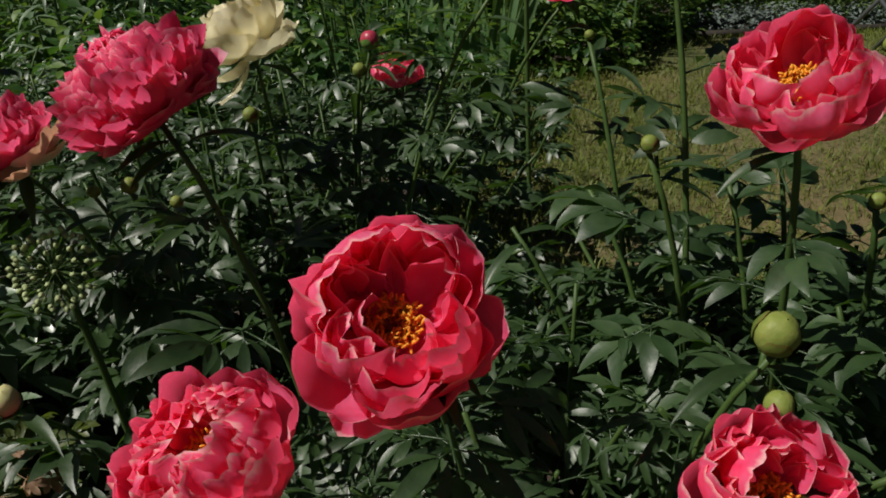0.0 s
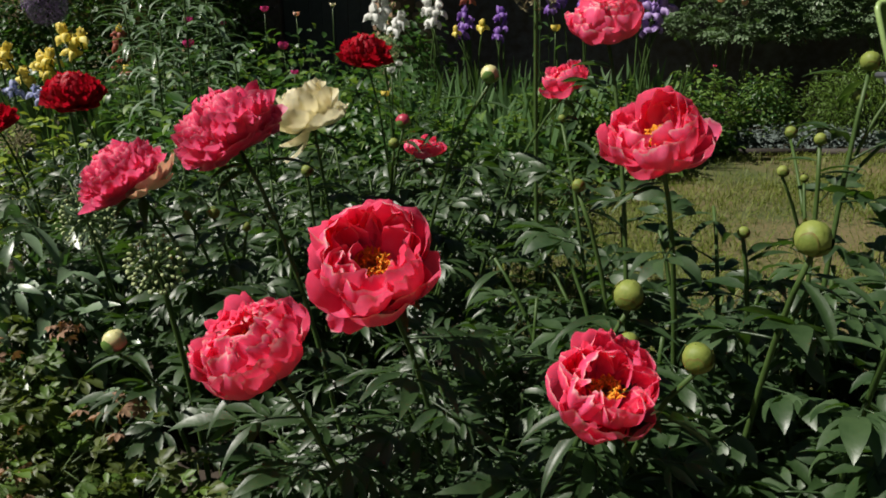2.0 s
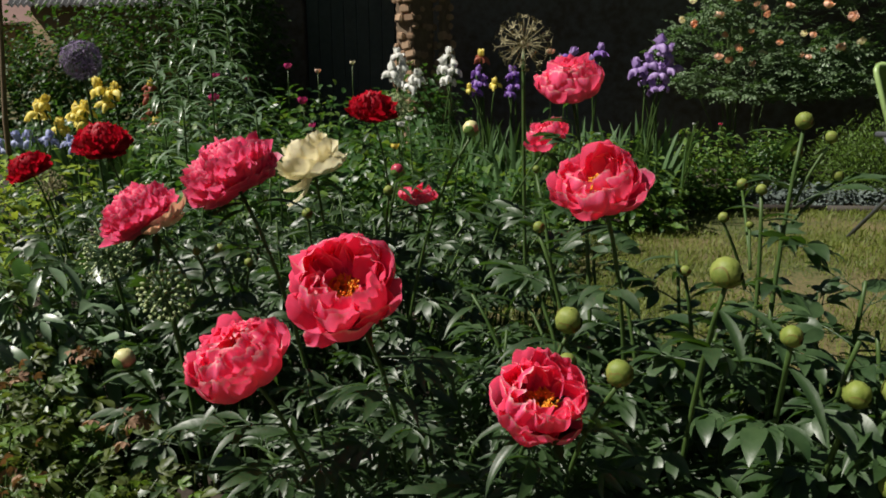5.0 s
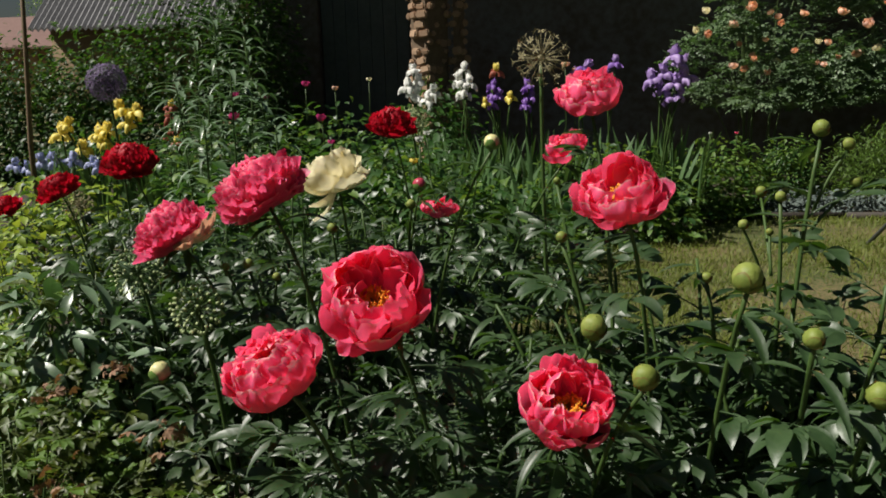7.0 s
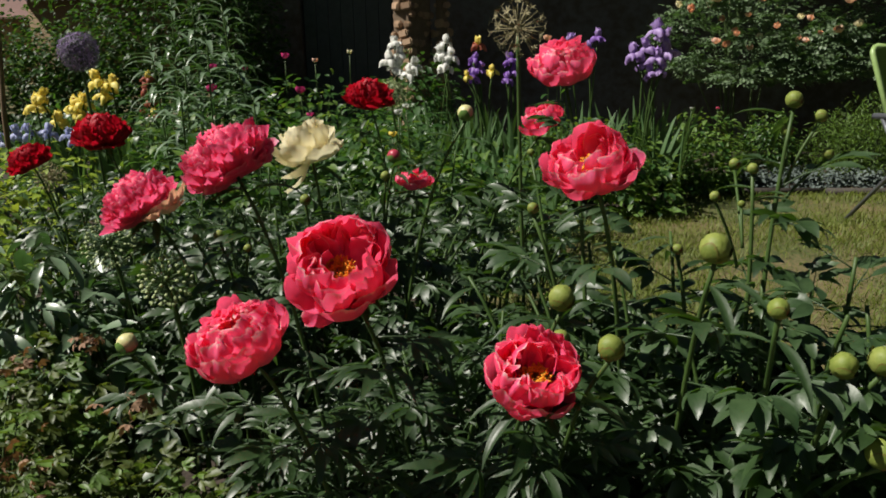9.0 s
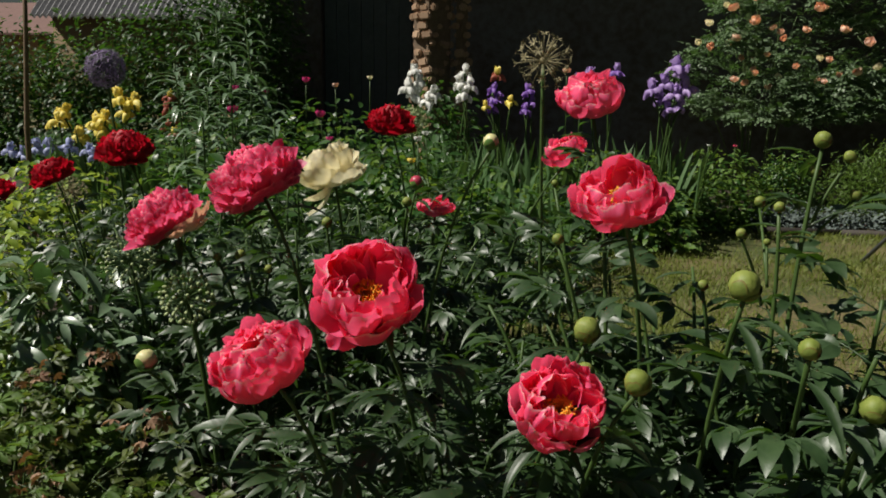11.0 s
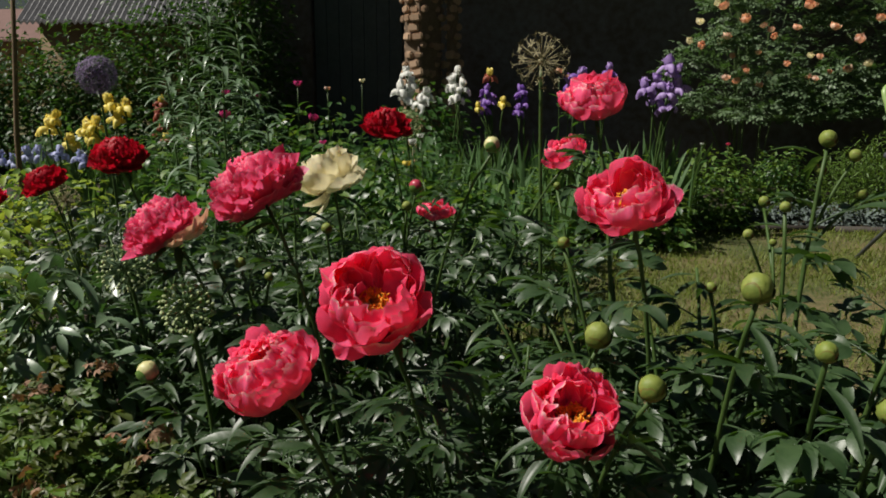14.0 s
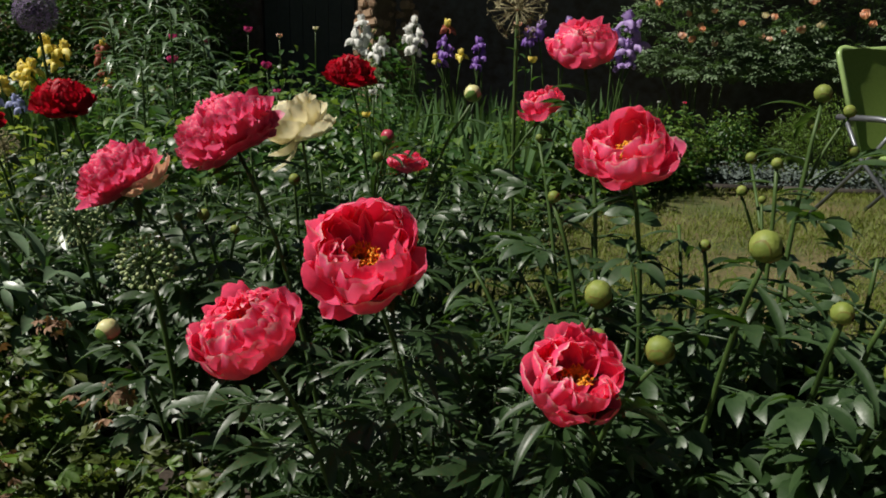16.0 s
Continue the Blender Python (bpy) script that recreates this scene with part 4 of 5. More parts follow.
iris((-0.40, 4.8, 0.04), [(-0.40, 4.75, 0.87), (-0.56, 4.75, 0.84)], "small yellow bearded iris", YELLOW, YELLOW, 73, 2, 0.085)
iris((0.60, 4.98, 0.04), [(0.62, 4.9, 1.10), (0.67, 4.9, 1.06), (0.57, 4.9, 1.0), (0.49, 4.9, 0.96), (0.70, 4.92, 0.97), (0.63, 4.88, 0.93), (0.55, 4.95, 0.90), (0.66, 4.9, 0.86), (0.60, 4.9, 0.84)], "mauve bearded iris clump in full bloom", MAUVE, MAUVE, 65, 8, 0.13)
iris((0.17, 4.98, 0.04), [(0.07, 4.9, 1.04), (0.26, 4.9, 1.07), (0.02, 4.95, 0.98), (0.2, 4.9, 1.0)], "mauve bearded iris behind the coral peony", MAUVE, VIOLET, 66, 6, 0.125)
iris((-3.05, 4.05, 0.04), [(-3.12, 4.0, 0.77), (-3.16, 4.0, 0.71), (-3.02, 4.0, 0.62), (-2.90, 4.0, 0.70), (-2.86, 4.0, 0.66)], "yellow bearded iris clump", YELLOW, YELLOW, 67, 4, 0.145)
iris((-2.68, 4.05, 0.04), [(-2.72, 4.0, 0.86), (-2.62, 4.0, 0.84), (-2.67, 3.98, 0.78), (-2.82, 3.98, 0.73)], "yellow bearded iris clump by the stake", YELLOW, YELLOW, 68, 4, 0.145)
iris((-2.38, 4.05, 0.04), [(-2.38, 4.0, 0.88), (-2.36, 4.0, 0.66)], "bearded iris with yellow standards", YELLOW, RUST, 69, 3, 0.10)
iris((-2.45, 4.1, 0.04), [(-2.43, 4.05, 0.80), (-2.40, 4.05, 0.74)], "rust-brown bearded iris with two blooms", RUST, RUST, 74, 2, 0.12)
iris((-3.25, 4.0, 0.04), [(-3.33, 4.0, 0.54), (-3.20, 3.95, 0.55), (-3.5, 3.95, 0.52), (-3.4, 3.95, 0.50)], "pale blue low iris clump", BLUE, BLUE, 70, 4, 0.115)
iris((-2.98, 3.9, 0.04), [(-2.99, 3.85, 0.57), (-2.86, 3.85, 0.55), (-2.78, 3.8, 0.53)], "blue low iris clump", BLUE, BLUE, 71, 4, 0.115)
for i, (x, y) in enumerate([(-0.2, 4.7), (0.62, 5.0), (-0.5, 4.2), (-1.35, 4.6), (-0.05, 3.9)]):
    iris((x, y, 0.04), [], "iris clump in leaf without flowers", WHITE, WHITE, 140 + i, 6)


# ---- other flowers of the bed ----
def lily(base, height, seed):
    global RNG
    RNG = np.random.default_rng(seed)
    plant = thing("lily", base, "unopened lily stalk with whorls of narrow glossy leaves", "lily", "lily stalks")
    top = Vector(base) + Vector((uni(-0.06, 0.06), uni(-0.06, 0.06), height))
    line = curve(base, top, 0.6, 8, 0.02)
    part("stem", shape("stem", tube(line, np.linspace(0.006, 0.004, 8), 6), STEM), plant, Matrix())
    for k in range(34):
        m = Matrix.Translation(along(line, 0.15 + 0.85 * k / 34)) @ Euler((0, uni(-0.7, -0.1), k * 2.4)).to_matrix().to_4x4() @ Matrix.Scale(uni(0.8, 1.1), 4)
        part("leaf", LILY[k % 3], plant, m)


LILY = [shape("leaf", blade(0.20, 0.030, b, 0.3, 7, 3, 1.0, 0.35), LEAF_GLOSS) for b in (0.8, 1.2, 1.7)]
for i, (x, y, h) in enumerate([(-1.57, 3.2, 1.12), (-1.75, 3.3, 0.98), (-1.42, 3.35, 0.95), (-1.62, 3.0, 0.85), (-1.95, 3.45, 1.05), (-1.3, 3.1, 0.8), (-2.05, 4.0, 1.42), (-1.9, 4.15, 1.36), (-1.76, 3.9, 1.24), (-2.25, 4.1, 1.3), (-1.68, 3.55, 1.02), (-2.1, 3.7, 1.0)]):
    lily((x, y, 0.03), h, 160 + i)


def small_flower(at, size, mat, label, seed, n=9, rise=(-5, 115)):
    """A small flower on its own stalk, with a few leaves."""
    global RNG
    RNG = np.random.default_rng(seed)
    plant = thing("garden_flower", (at[0], at[1] + 0.03, 0.03), label, "flower", "small flowers of the bed")
    line = curve((at[0], at[1] + 0.03, 0.03), at, 0.6, 6, 0.02)
    part("stem", shape("stem", tube(line, 0.003, 5), STEM), plant, Matrix())
    m = Matrix.Translation(at)
    head = part("flower", shape("flower", lathe([(0.003, -0.008), (0.007, -0.002), (0.006, 0.004), (0.001, 0.006)], 8), SEPAL), plant, m)
    for k in range(n):
        p = petal(size * 0.55, size * 0.5, rise[0] + uni(-10, 10), rise[1] + uni(-10, 10), seed * 17 + k, 0.12, 0.06, 0.003, 0, 5, 5)
        part("petal", shape("petal", turned(p, 360 / n * k * 1.9), mat), head)
    for k in range(6):
        q = Matrix.Translation(along(line, uni(0.25, 0.85))) @ Euler((0, uni(-0.8, 0), uni(0, 6.28))).to_matrix().to_4x4()
        part("leaf", SMALL_LEAF, plant, q)


SMALL_LEAF = shape("leaf", blade(0.10, 0.03, 0.8, 0.3, 6, 3), LEAF_FAR)
DOTS = [((-1.95, 4.0, 0.93), 0.08, MAGENTA), ((-1.71, 3.5, 0.83), 0.09, MAGENTA), ((-1.70, 4.5, 0.975), 0.085, MAGENTA), ((-1.22, 3.5, 0.82), 0.085, MAGENTA), ((-1.75, 4.0, 0.92), 0.05, MAGENTA), ((-1.1, 3.3, 0.72), 0.05, MAGENTA),
        ((-1.5, 4.5, 0.95), 0.06, PEACH), ((-1.3, 4.6, 1.0), 0.055, CREAM), ((-2.6, 2.9, 0.48), 0.05, PINK), ((-0.549, 2.8, 0.686), 0.055, YELLOW), ((-0.52, 2.8, 0.777), 0.055, WHITE), ((-0.50, 2.85, 0.80), 0.045, WHITE),
        ((-2.15, 3.6, 0.66), 0.07, WHITE), ((0.06, 4.4, 0.86), 0.09, YELLOW), ((1.02, 4.9, 0.62), 0.035, PINK), ((0.86, 4.9, 0.62), 0.03, WHITE), ((-2.25, 3.7, 0.7), 0.05, RUST), ((-0.06, 4.9, 1.06), 0.08, APRICOT), ((0.0, 4.92, 1.03), 0.06, APRICOT)]
for i, (at, s, mt) in enumerate(DOTS):
    small_flower(at, s, mt, {MAGENTA: "small magenta flower on a leafy stalk", PEACH: "small faded peach flower on a stalk", CREAM: "small cream flower on a stalk", PINK: "tiny pink flower on a stalk", YELLOW: "small bright yellow flower on a stalk", WHITE: "small white flower on a stalk", RUST: "small rust-red flower on a stalk", APRICOT: "small orange flower on a tall stalk"}[mt], 180 + i)

RNG = np.random.default_rng(42)
GREENS = [((-1.82, 1.95, 0.03), 0.36, 0.34, 0.60, 700, 0.055, OVAL, [LEAF_GOLD, LEAF_GOLD, LEAF_LIGHT], "golden-green leafy mound among the crimson peonies"),
          ((-1.15, 5.95, 0.03), 0.5, 0.4, 0.98, 1500, 0.075, OVAL, [LEAF_FAR], "dark leafy mound before the brick pillar"),
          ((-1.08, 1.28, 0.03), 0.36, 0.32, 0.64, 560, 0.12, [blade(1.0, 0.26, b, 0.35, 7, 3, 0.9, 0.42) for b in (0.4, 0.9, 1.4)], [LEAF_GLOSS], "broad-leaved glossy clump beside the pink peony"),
          ((-1.6, 4.6, 0.03), 0.6, 0.4, 0.84, 1500, 0.075, OVAL, [LEAF_FAR, LEAF_FAR, LEAF_FAR, LEAF_LIGHT], "leafy green mound with magenta flowers"),
          ((-1.15, 4.05, 0.03), 0.5, 0.4, 0.72, 1300, 0.07, OVAL, [LEAF_FAR, LEAF_FAR, LEAF_FAR, LEAF_LIGHT], "bushy green mound in the deep bed"),
          ((-2.4, 1.7, 0.03), 0.55, 0.5, 0.42, 800, 0.06, OVAL, [LEAF_LIGHT, LEAF_GOLD], "yellow-green leafy mound in the bed"),
          ((-2.55, 3.0, 0.03), 0.6, 0.5, 0.60, 1300, 0.06, OVAL, [LEAF_GOLD, LEAF_GOLD, LEAF_LIGHT], "golden-green leafy mound in the bed"),
          ((-1.55, 1.35, 0.03), 0.42, 0.4, 0.50, 520, 0.055, OVAL, [LEAF_LIGHT, LEAF_GOLD, LEAF_FAR], "fresh green leafy mound in the bed"),
          ((-2.0, 0.9, 0.03), 0.6, 0.5, 0.48, 520, 0.06, LOBED, [LEAF_LIGHT, LEAF_FAR], "pale green leafy mound at the bed's end"),
          ((-1.2, 2.75, 0.03), 0.55, 0.45, 0.70, 1500, 0.075, OVAL, [LEAF_FAR, LEAF_FAR, LEAF_FAR, LEAF_LIGHT], "dark green narrow-leaved mound in the bed"),
          ((-0.75, 3.4, 0.03), 0.6, 0.6, 0.70, 1900, 0.07, OVAL, [LEAF_FAR, LEAF_FAR, LEAF_FAR, LEAF_LIGHT], "green grassy-leaved mound in the bed"),
          ((-1.9, 3.9, 0.03), 0.65, 0.5, 0.8, 1600, 0.075, OVAL, [LEAF_FAR, LEAF_FAR, LEAF_FAR, LEAF_LIGHT], "dark leafy mound behind the lilies"),
          ((-0.9, 4.4, 0.03), 0.6, 0.4, 0.66, 1500, 0.1, NARROW, [LEAF_FAR], "grassy green mound before the irises"),
          ((-0.25, 3.3, 0.03), 0.42, 0.5, 0.56, 1300, 0.06, OVAL, [LEAF_FAR, LEAF_FAR, LEAF_LIGHT], "dark green leafy mound by the lawn"),
          ((0.2, 4.55, 0.04), 0.65, 0.3, 0.56, 2000, 0.065, OVAL, [LEAF_LIGHT, LEAF_LIGHT, LEAF_LIGHT, LEAF_FAR], "leafy green mound in front of the mauve irises"),
          ((0.98, 5.5, 0.04), 0.40, 0.3, 0.52, 1500, 0.055, OVAL, [LEAF_FAR, LEAF_LIGHT, LEAF_LIGHT], "small leafy mound with pink dots"),
          ((1.50, 5.76, 0.04), 0.27, 0.2, 0.50, 3400, 0.034, OVAL, [LEAF_FAR, LEAF_LIGHT], "rounded fine-leaved shrublet at the border"),
          ((-3.6, 3.4, 0.03), 0.7, 0.6, 0.5, 700, 0.06, OVAL, [LEAF_GOLD, LEAF_LIGHT], "yellow-green mound under the stake"),
          ((-3.4, 4.9, 0.03), 0.9, 0.5, 0.7, 1500, 0.075, OVAL, [LEAF_FAR], "dark leafy mound before the hedge")]
for c, rx, ry, h, n, s, var, mats, lab in GREENS:
    mound("perennial_clump", lab, "perennial", c, rx, ry, h, n, s, var, mats, 10, "green mounds of the bed", shell=0.5)

# fine green haze of a feathery plant, right of the shrublet
mound("feathery_clump", "soft feathery bright green clump in the border", "perennial", (2.22, 5.72, 0.04), 0.58, 0.24, 0.62, 9000, 0.04, [blade(1, 0.16, b, 0.2, 4, 3) for b in (0.2, 0.8)], [LEAF_LIGHT], 12, shell=0.55, tilt=1.4)
mound("feathery_clump", "low soft green clump between the border and the lawn", "perennial", (0.78, 5.25, 0.04), 0.45, 0.28, 0.34, 1800, 0.05, OVAL, [LEAF_LIGHT, LEAF_FAR], 8, shell=0.5, tilt=1.2)
# silver edging plants and the dark edging board
for i in range(7):
    mound("silver_clump", "low silvery-grey edging plant along the lawn", "perennial", (1.34 + 0.26 * i, 5.44 + 0.03 * i, 0.03), 0.19, 0.12, 0.16, 620, 0.036, OVAL, [SILVER], 4, "silver edging plants", shell=0.4)
for i in range(3):
    solo("edging_board", shape("edging_board", box((0, -0.012, 0), (0.85, 0.012, 0.05), 0.004), DARKWOOD), Matrix.Translation((0.95 + 0.87 * i, 5.24 + 0.09 * i, 0.0)) @ Euler((0, 0, 0.105)).to_matrix().to_4x4(), "dark weathered edging board beside the lawn", "edging", "edging boards")


# ---- rose shrub ----
def rose(plant, at, size, seed):
    r = np.random.default_rng(seed)
    tint = (APRICOT, APRICOT, APRICOT, PEACH, CREAM)[int(r.integers(5))]
    ax = (r.uniform(-0.5, 0.3), r.uniform(-0.9, -0.2), r.uniform(0.2, 1))
    m = Matrix.Translation(at) @ frame_of(ax)
    head = part("rose", shape("rose", lathe([(0.003, -0.012), (0.008, -0.005), (0.006, 0.002), (0.001, 0.004)], 8), SEPAL), plant, m)
    for n, L, a, b in ((5, 0.66, -15, 110), (5, 0.6, 5, 120), (4, 0.5, 35, 130), (3, 0.42, 55, 135)):
        for k in range(n):
            p = petal(size * L, size * L * 1.0, a + r.uniform(-8, 8), b + r.uniform(-12, 12), int(r.integers(1e9)), 0.1, 0.04, 0.004, 0, 5, 5)
            part("petal", shape("petal", turned(p, 360 / n * k + 40 * n), tint), head)


RNG = np.random.default_rng(43)
shrub = thing("rose_shrub", (2.0, 6.6, 0.04), "tall dark-leaved rose shrub with apricot blooms", "rose")
shoots(shrub, (1.4, 6.6, 0.04), 0.7, 0.4, 2.0, 14, STEM_DARK, 0.008)
shoots(shrub, (2.7, 6.65, 0.04), 0.9, 0.4, 2.2, 16, STEM_DARK, 0.008)
poses = dome((1.52, 6.6, 0.70), 0.62, 0.38, 1.05, 800, 0.11, 0.2, 0.4) + dome((2.75, 6.65, 0.74), 1.0, 0.42, 1.3, 1300, 0.11, 0.2, 0.4) + dome((4.0, 6.6, 0.7), 1.0, 0.5, 1.5, 1000, 0.11, 0.2, 0.6)
for c, rx, ry, h, n in (((1.50, 6.55, 0.70), 0.74, 0.50, 1.2, 30), ((2.75, 6.6, 0.72), 1.05, 0.54, 1.5, 42)):
    for k in range(n):  # leafy sprays standing out of the bush
        az, up = uni(-2.9, -0.25), uni(-0.08, 1.0)
        e = Vector(c) + Vector((rx * math.cos(az) * math.sqrt(1 - up * up * 0.8), ry * math.sin(az) * math.sqrt(1 - up * up * 0.8), h * max(0.02, up)))
        poses += dome(e, 0.19, 0.17, uni(0.14, 0.26), 105, 0.095, 0.25, 0.3)
part("foliage", scatter("foliage", PINNATE, [LEAF_ROSE], poses), shrub, Matrix(), kind="stuff")
ROSES = [(1.06, 1.02), (1.20, 1.07), (1.30, 0.98), (1.66, 1.02), (1.62, 1.18), (1.88, 1.08), (1.99, 1.12), (1.30, 1.38), (1.36, 1.31), (1.18, 1.42), (1.50, 1.36), (1.05, 1.30), (0.80, 1.28), (0.88, 1.25), (0.86, 1.40), (1.75, 1.36), (1.90, 1.28), (2.05, 1.42), (1.42, 1.62), (1.15, 1.58), (1.7, 1.6), (2.1, 1.55), (2.25, 1.2), (2.35, 1.36), (1.45, 1.12), (1.15, 1.0), (2.5, 1.5), (1.36, 1.05), (1.56, 1.5), (1.02, 1.5)]
for i, (x, z) in enumerate(ROSES):
    rose(shrub, (0.3 + (x - 0.3) * 1.06, 5.98 + uni(-0.08, 0.08), 1.085 + (z - 1.085) * 1.06), uni(0.06, 0.11), 400 + i)
for i in range(16):  # smaller, half-hidden blooms
    rose(shrub, (uni(1.0, 3.0), 6.04 + uni(-0.08, 0.1), uni(0.98, 1.75)), uni(0.045, 0.075), 460 + i)

# ---- stake, hedge and tall shrub ----
solo("stake", shape("stake", tube([(-3.09, 3.6, 0.0), (-3.07, 3.6, 0.7), (-3.02, 3.6, 1.2), (-2.96, 3.6, 1.9)], [0.015, 0.015, 0.013, 0.011], 8), WOOD), None, "crooked brown wooden stake in the bed", "stake")
RNG = np.random.default_rng(44)
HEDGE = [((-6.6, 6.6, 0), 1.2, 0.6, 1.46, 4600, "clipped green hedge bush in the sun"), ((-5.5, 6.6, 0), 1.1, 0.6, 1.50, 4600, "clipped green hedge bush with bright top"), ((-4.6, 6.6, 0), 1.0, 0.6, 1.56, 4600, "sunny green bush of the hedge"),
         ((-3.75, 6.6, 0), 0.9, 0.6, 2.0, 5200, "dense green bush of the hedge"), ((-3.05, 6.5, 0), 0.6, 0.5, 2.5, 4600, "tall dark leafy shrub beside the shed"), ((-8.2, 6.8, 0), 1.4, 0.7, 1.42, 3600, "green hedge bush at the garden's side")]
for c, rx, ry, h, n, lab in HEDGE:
    # light leaves mixed into the left bushes only, imitating sunlight on them
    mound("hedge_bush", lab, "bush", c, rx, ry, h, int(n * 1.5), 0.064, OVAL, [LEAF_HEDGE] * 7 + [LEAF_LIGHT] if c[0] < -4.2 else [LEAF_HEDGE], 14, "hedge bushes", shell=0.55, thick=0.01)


def tree(base, height, spread, n, label, seed):
    """Tapered trunk, limbs, and a crown of many leaves in uneven clumps."""
    global RNG
    RNG = np.random.default_rng(seed)
    t = thing("tree", base, label, "tree", "trees round the garden")
    b = Vector(base)
    top = b + Vector((0.1, 0.1, height * 0.8))
    part("trunk", shape("trunk", tube([b, b + Vector((0.05, 0, height * 0.3)), b + Vector((0.0, 0.08, height * 0.55)), top], [0.16, 0.13, 0.09, 0.03], 9), WOOD), t, Matrix())
    poses = []
    for k in range(11):
        a = k * 2.4
        s = b + Vector((0, 0, height * (0.3 + 0.045 * k)))
        e = b + Vector((math.cos(a) * spread * uni(0.5, 0.85), math.sin(a) * spread * uni(0.5, 0.85), height * uni(0.5, 0.92)))
        part("limb", shape("limb", tube(curve(s, e, 0.2, 6, 0.1), np.linspace(0.05, 0.012, 6), 6), WOOD), t, Matrix())
        poses += dome(e - Vector((0, 0, 0.3)), spread * 0.45, spread * 0.45, height * 0.16, n // 11, 0.11, 0.3, 0.4)
    part("crown", scatter("crown", OVAL, [LEAF_FAR, LEAF_LIGHT], poses), t, Matrix(), kind="stuff")


tree((-21.5, 30, 0), 6.0, 2.4, 2200, "leafy tree behind the far roof", 451)


# ---- shed ----
def shed():
    s = thing("shed", (-1.0, 7.3, 0), "dark rendered garden shed with a blue-grey door", "shed")
    part("wall", shape("wall", box((-2.64 - 0.75, 7.30, 0), (-2.66, 7.5, 2.7), 0.01), RENDER, False), s, Matrix())
    part("wall", shape("wall", box((-1.72, 7.30, 0), (3.2, 7.5, 2.7), 0.01), RENDER, False), s, Matrix())
    part("wall", shape("wall", box((-2.66, 7.30, 2.1), (-1.72, 7.5, 2.7), 0.01), RENDER, False), s, Matrix())
    part("wall", shape("wall", box((-3.39, 7.5, 0), (-3.19, 10.2, 2.7), 0.01), RENDER, False), s, Matrix())
    part("wall", shape("wall", box((3.0, 7.5, 0), (3.2, 10.2, 2.7), 0.01), RENDER, False), s, Matrix())
    part("wall", shape("wall", box((-3.19, 10.0, 0), (3.0, 10.2, 2.7), 0.01), RENDER, False), s, Matrix())
    # unseen from the bed; its long overhang is added to shade the shed's front
    part("roof", shape("roof", box((-5.4, 6.5, 2.7), (3.5, 10.5, 2.82), 0.01), ROOF_GREY, False), s, Matrix())
    door = part("door", shape("door", box((-2.64, 7.36, 0.02), (-1.74, 7.41, 2.08), 0.006), DOOR, False), s, Matrix(), "closed blue-grey wooden door")
    for k in range(7):
        part("plank", shape("plank", box((-2.64 + 0.1286 * k + 0.0012, 7.345, 0.03), (-2.64 + 0.1286 * (k + 1) - 0.0012, 7.362, 2.07), 0.003), DOOR, False), door, Matrix())


def pillar(at, turn, wide, deep, height, label, seed):
    """A free-standing brick pier in front of the shed, worn and uneven."""
    RB = np.random.default_rng(seed)
    m0 = Matrix.Translation(at) @ Euler((0, 0, turn)).to_matrix().to_4x4()
    p = thing("brick_pillar", at, label, "pillar", "brick piers")
    hw, hd = wide / 2, deep / 2
    part("core", shape("core", box((-hw, -hd, 0), (hw, hd, height), 0.01), MORTAR, False), p, m0, "crumbling tan mortar core, coloured darker for its shaded face")
    bricks = [shape("brick", box((-0.050 + 0.008 * k, -0.03, -0.034 + 0.004 * k), (0.050 - 0.007 * k, 0.018, 0.034 - 0.005 * k), 0.012), BRICK, False) for k in range(4)]
    for side in range(4):
        half, off = (hw, hd) if side % 2 == 0 else (hd, hw)
        cols = max(1, round(2 * half / 0.115))
        for row in range(int(height / 0.077)):
            for col in range(cols):
                # fewer bricks on the side faces: more dark core imitates their shade
                if RB.uniform() < (0.2 if side % 2 == 0 else 0.45):
                    continue
                x = -half + (col + 0.5) * 2 * half / cols + (0.018 if row % 2 else -0.018)
                q = Euler((0, 0, side * math.pi / 2)).to_matrix().to_4x4() @ Matrix.Translation((x, -off + RB.uniform(-0.018, 0.024), 0.05 + 0.077 * row + RB.uniform(-0.008, 0.008)))
                part("brick", bricks[int(RB.integers(4))], p, m0 @ q @ Euler((RB.uniform(-0.2, 0.2), RB.uniform(-0.22, 0.22), RB.uniform(-0.35, 0.35))).to_matrix().to_4x4())


pillar((-1.34, 6.52, 0), -0.45, 0.18, 0.30, 2.25, "worn sunlit old brick pier in front of the shed", 46)
pillar((-1.10, 6.62, 0), -0.45, 0.055, 0.11, 2.25, "thin crumbling brick pier beside the larger one", 47)
shed()


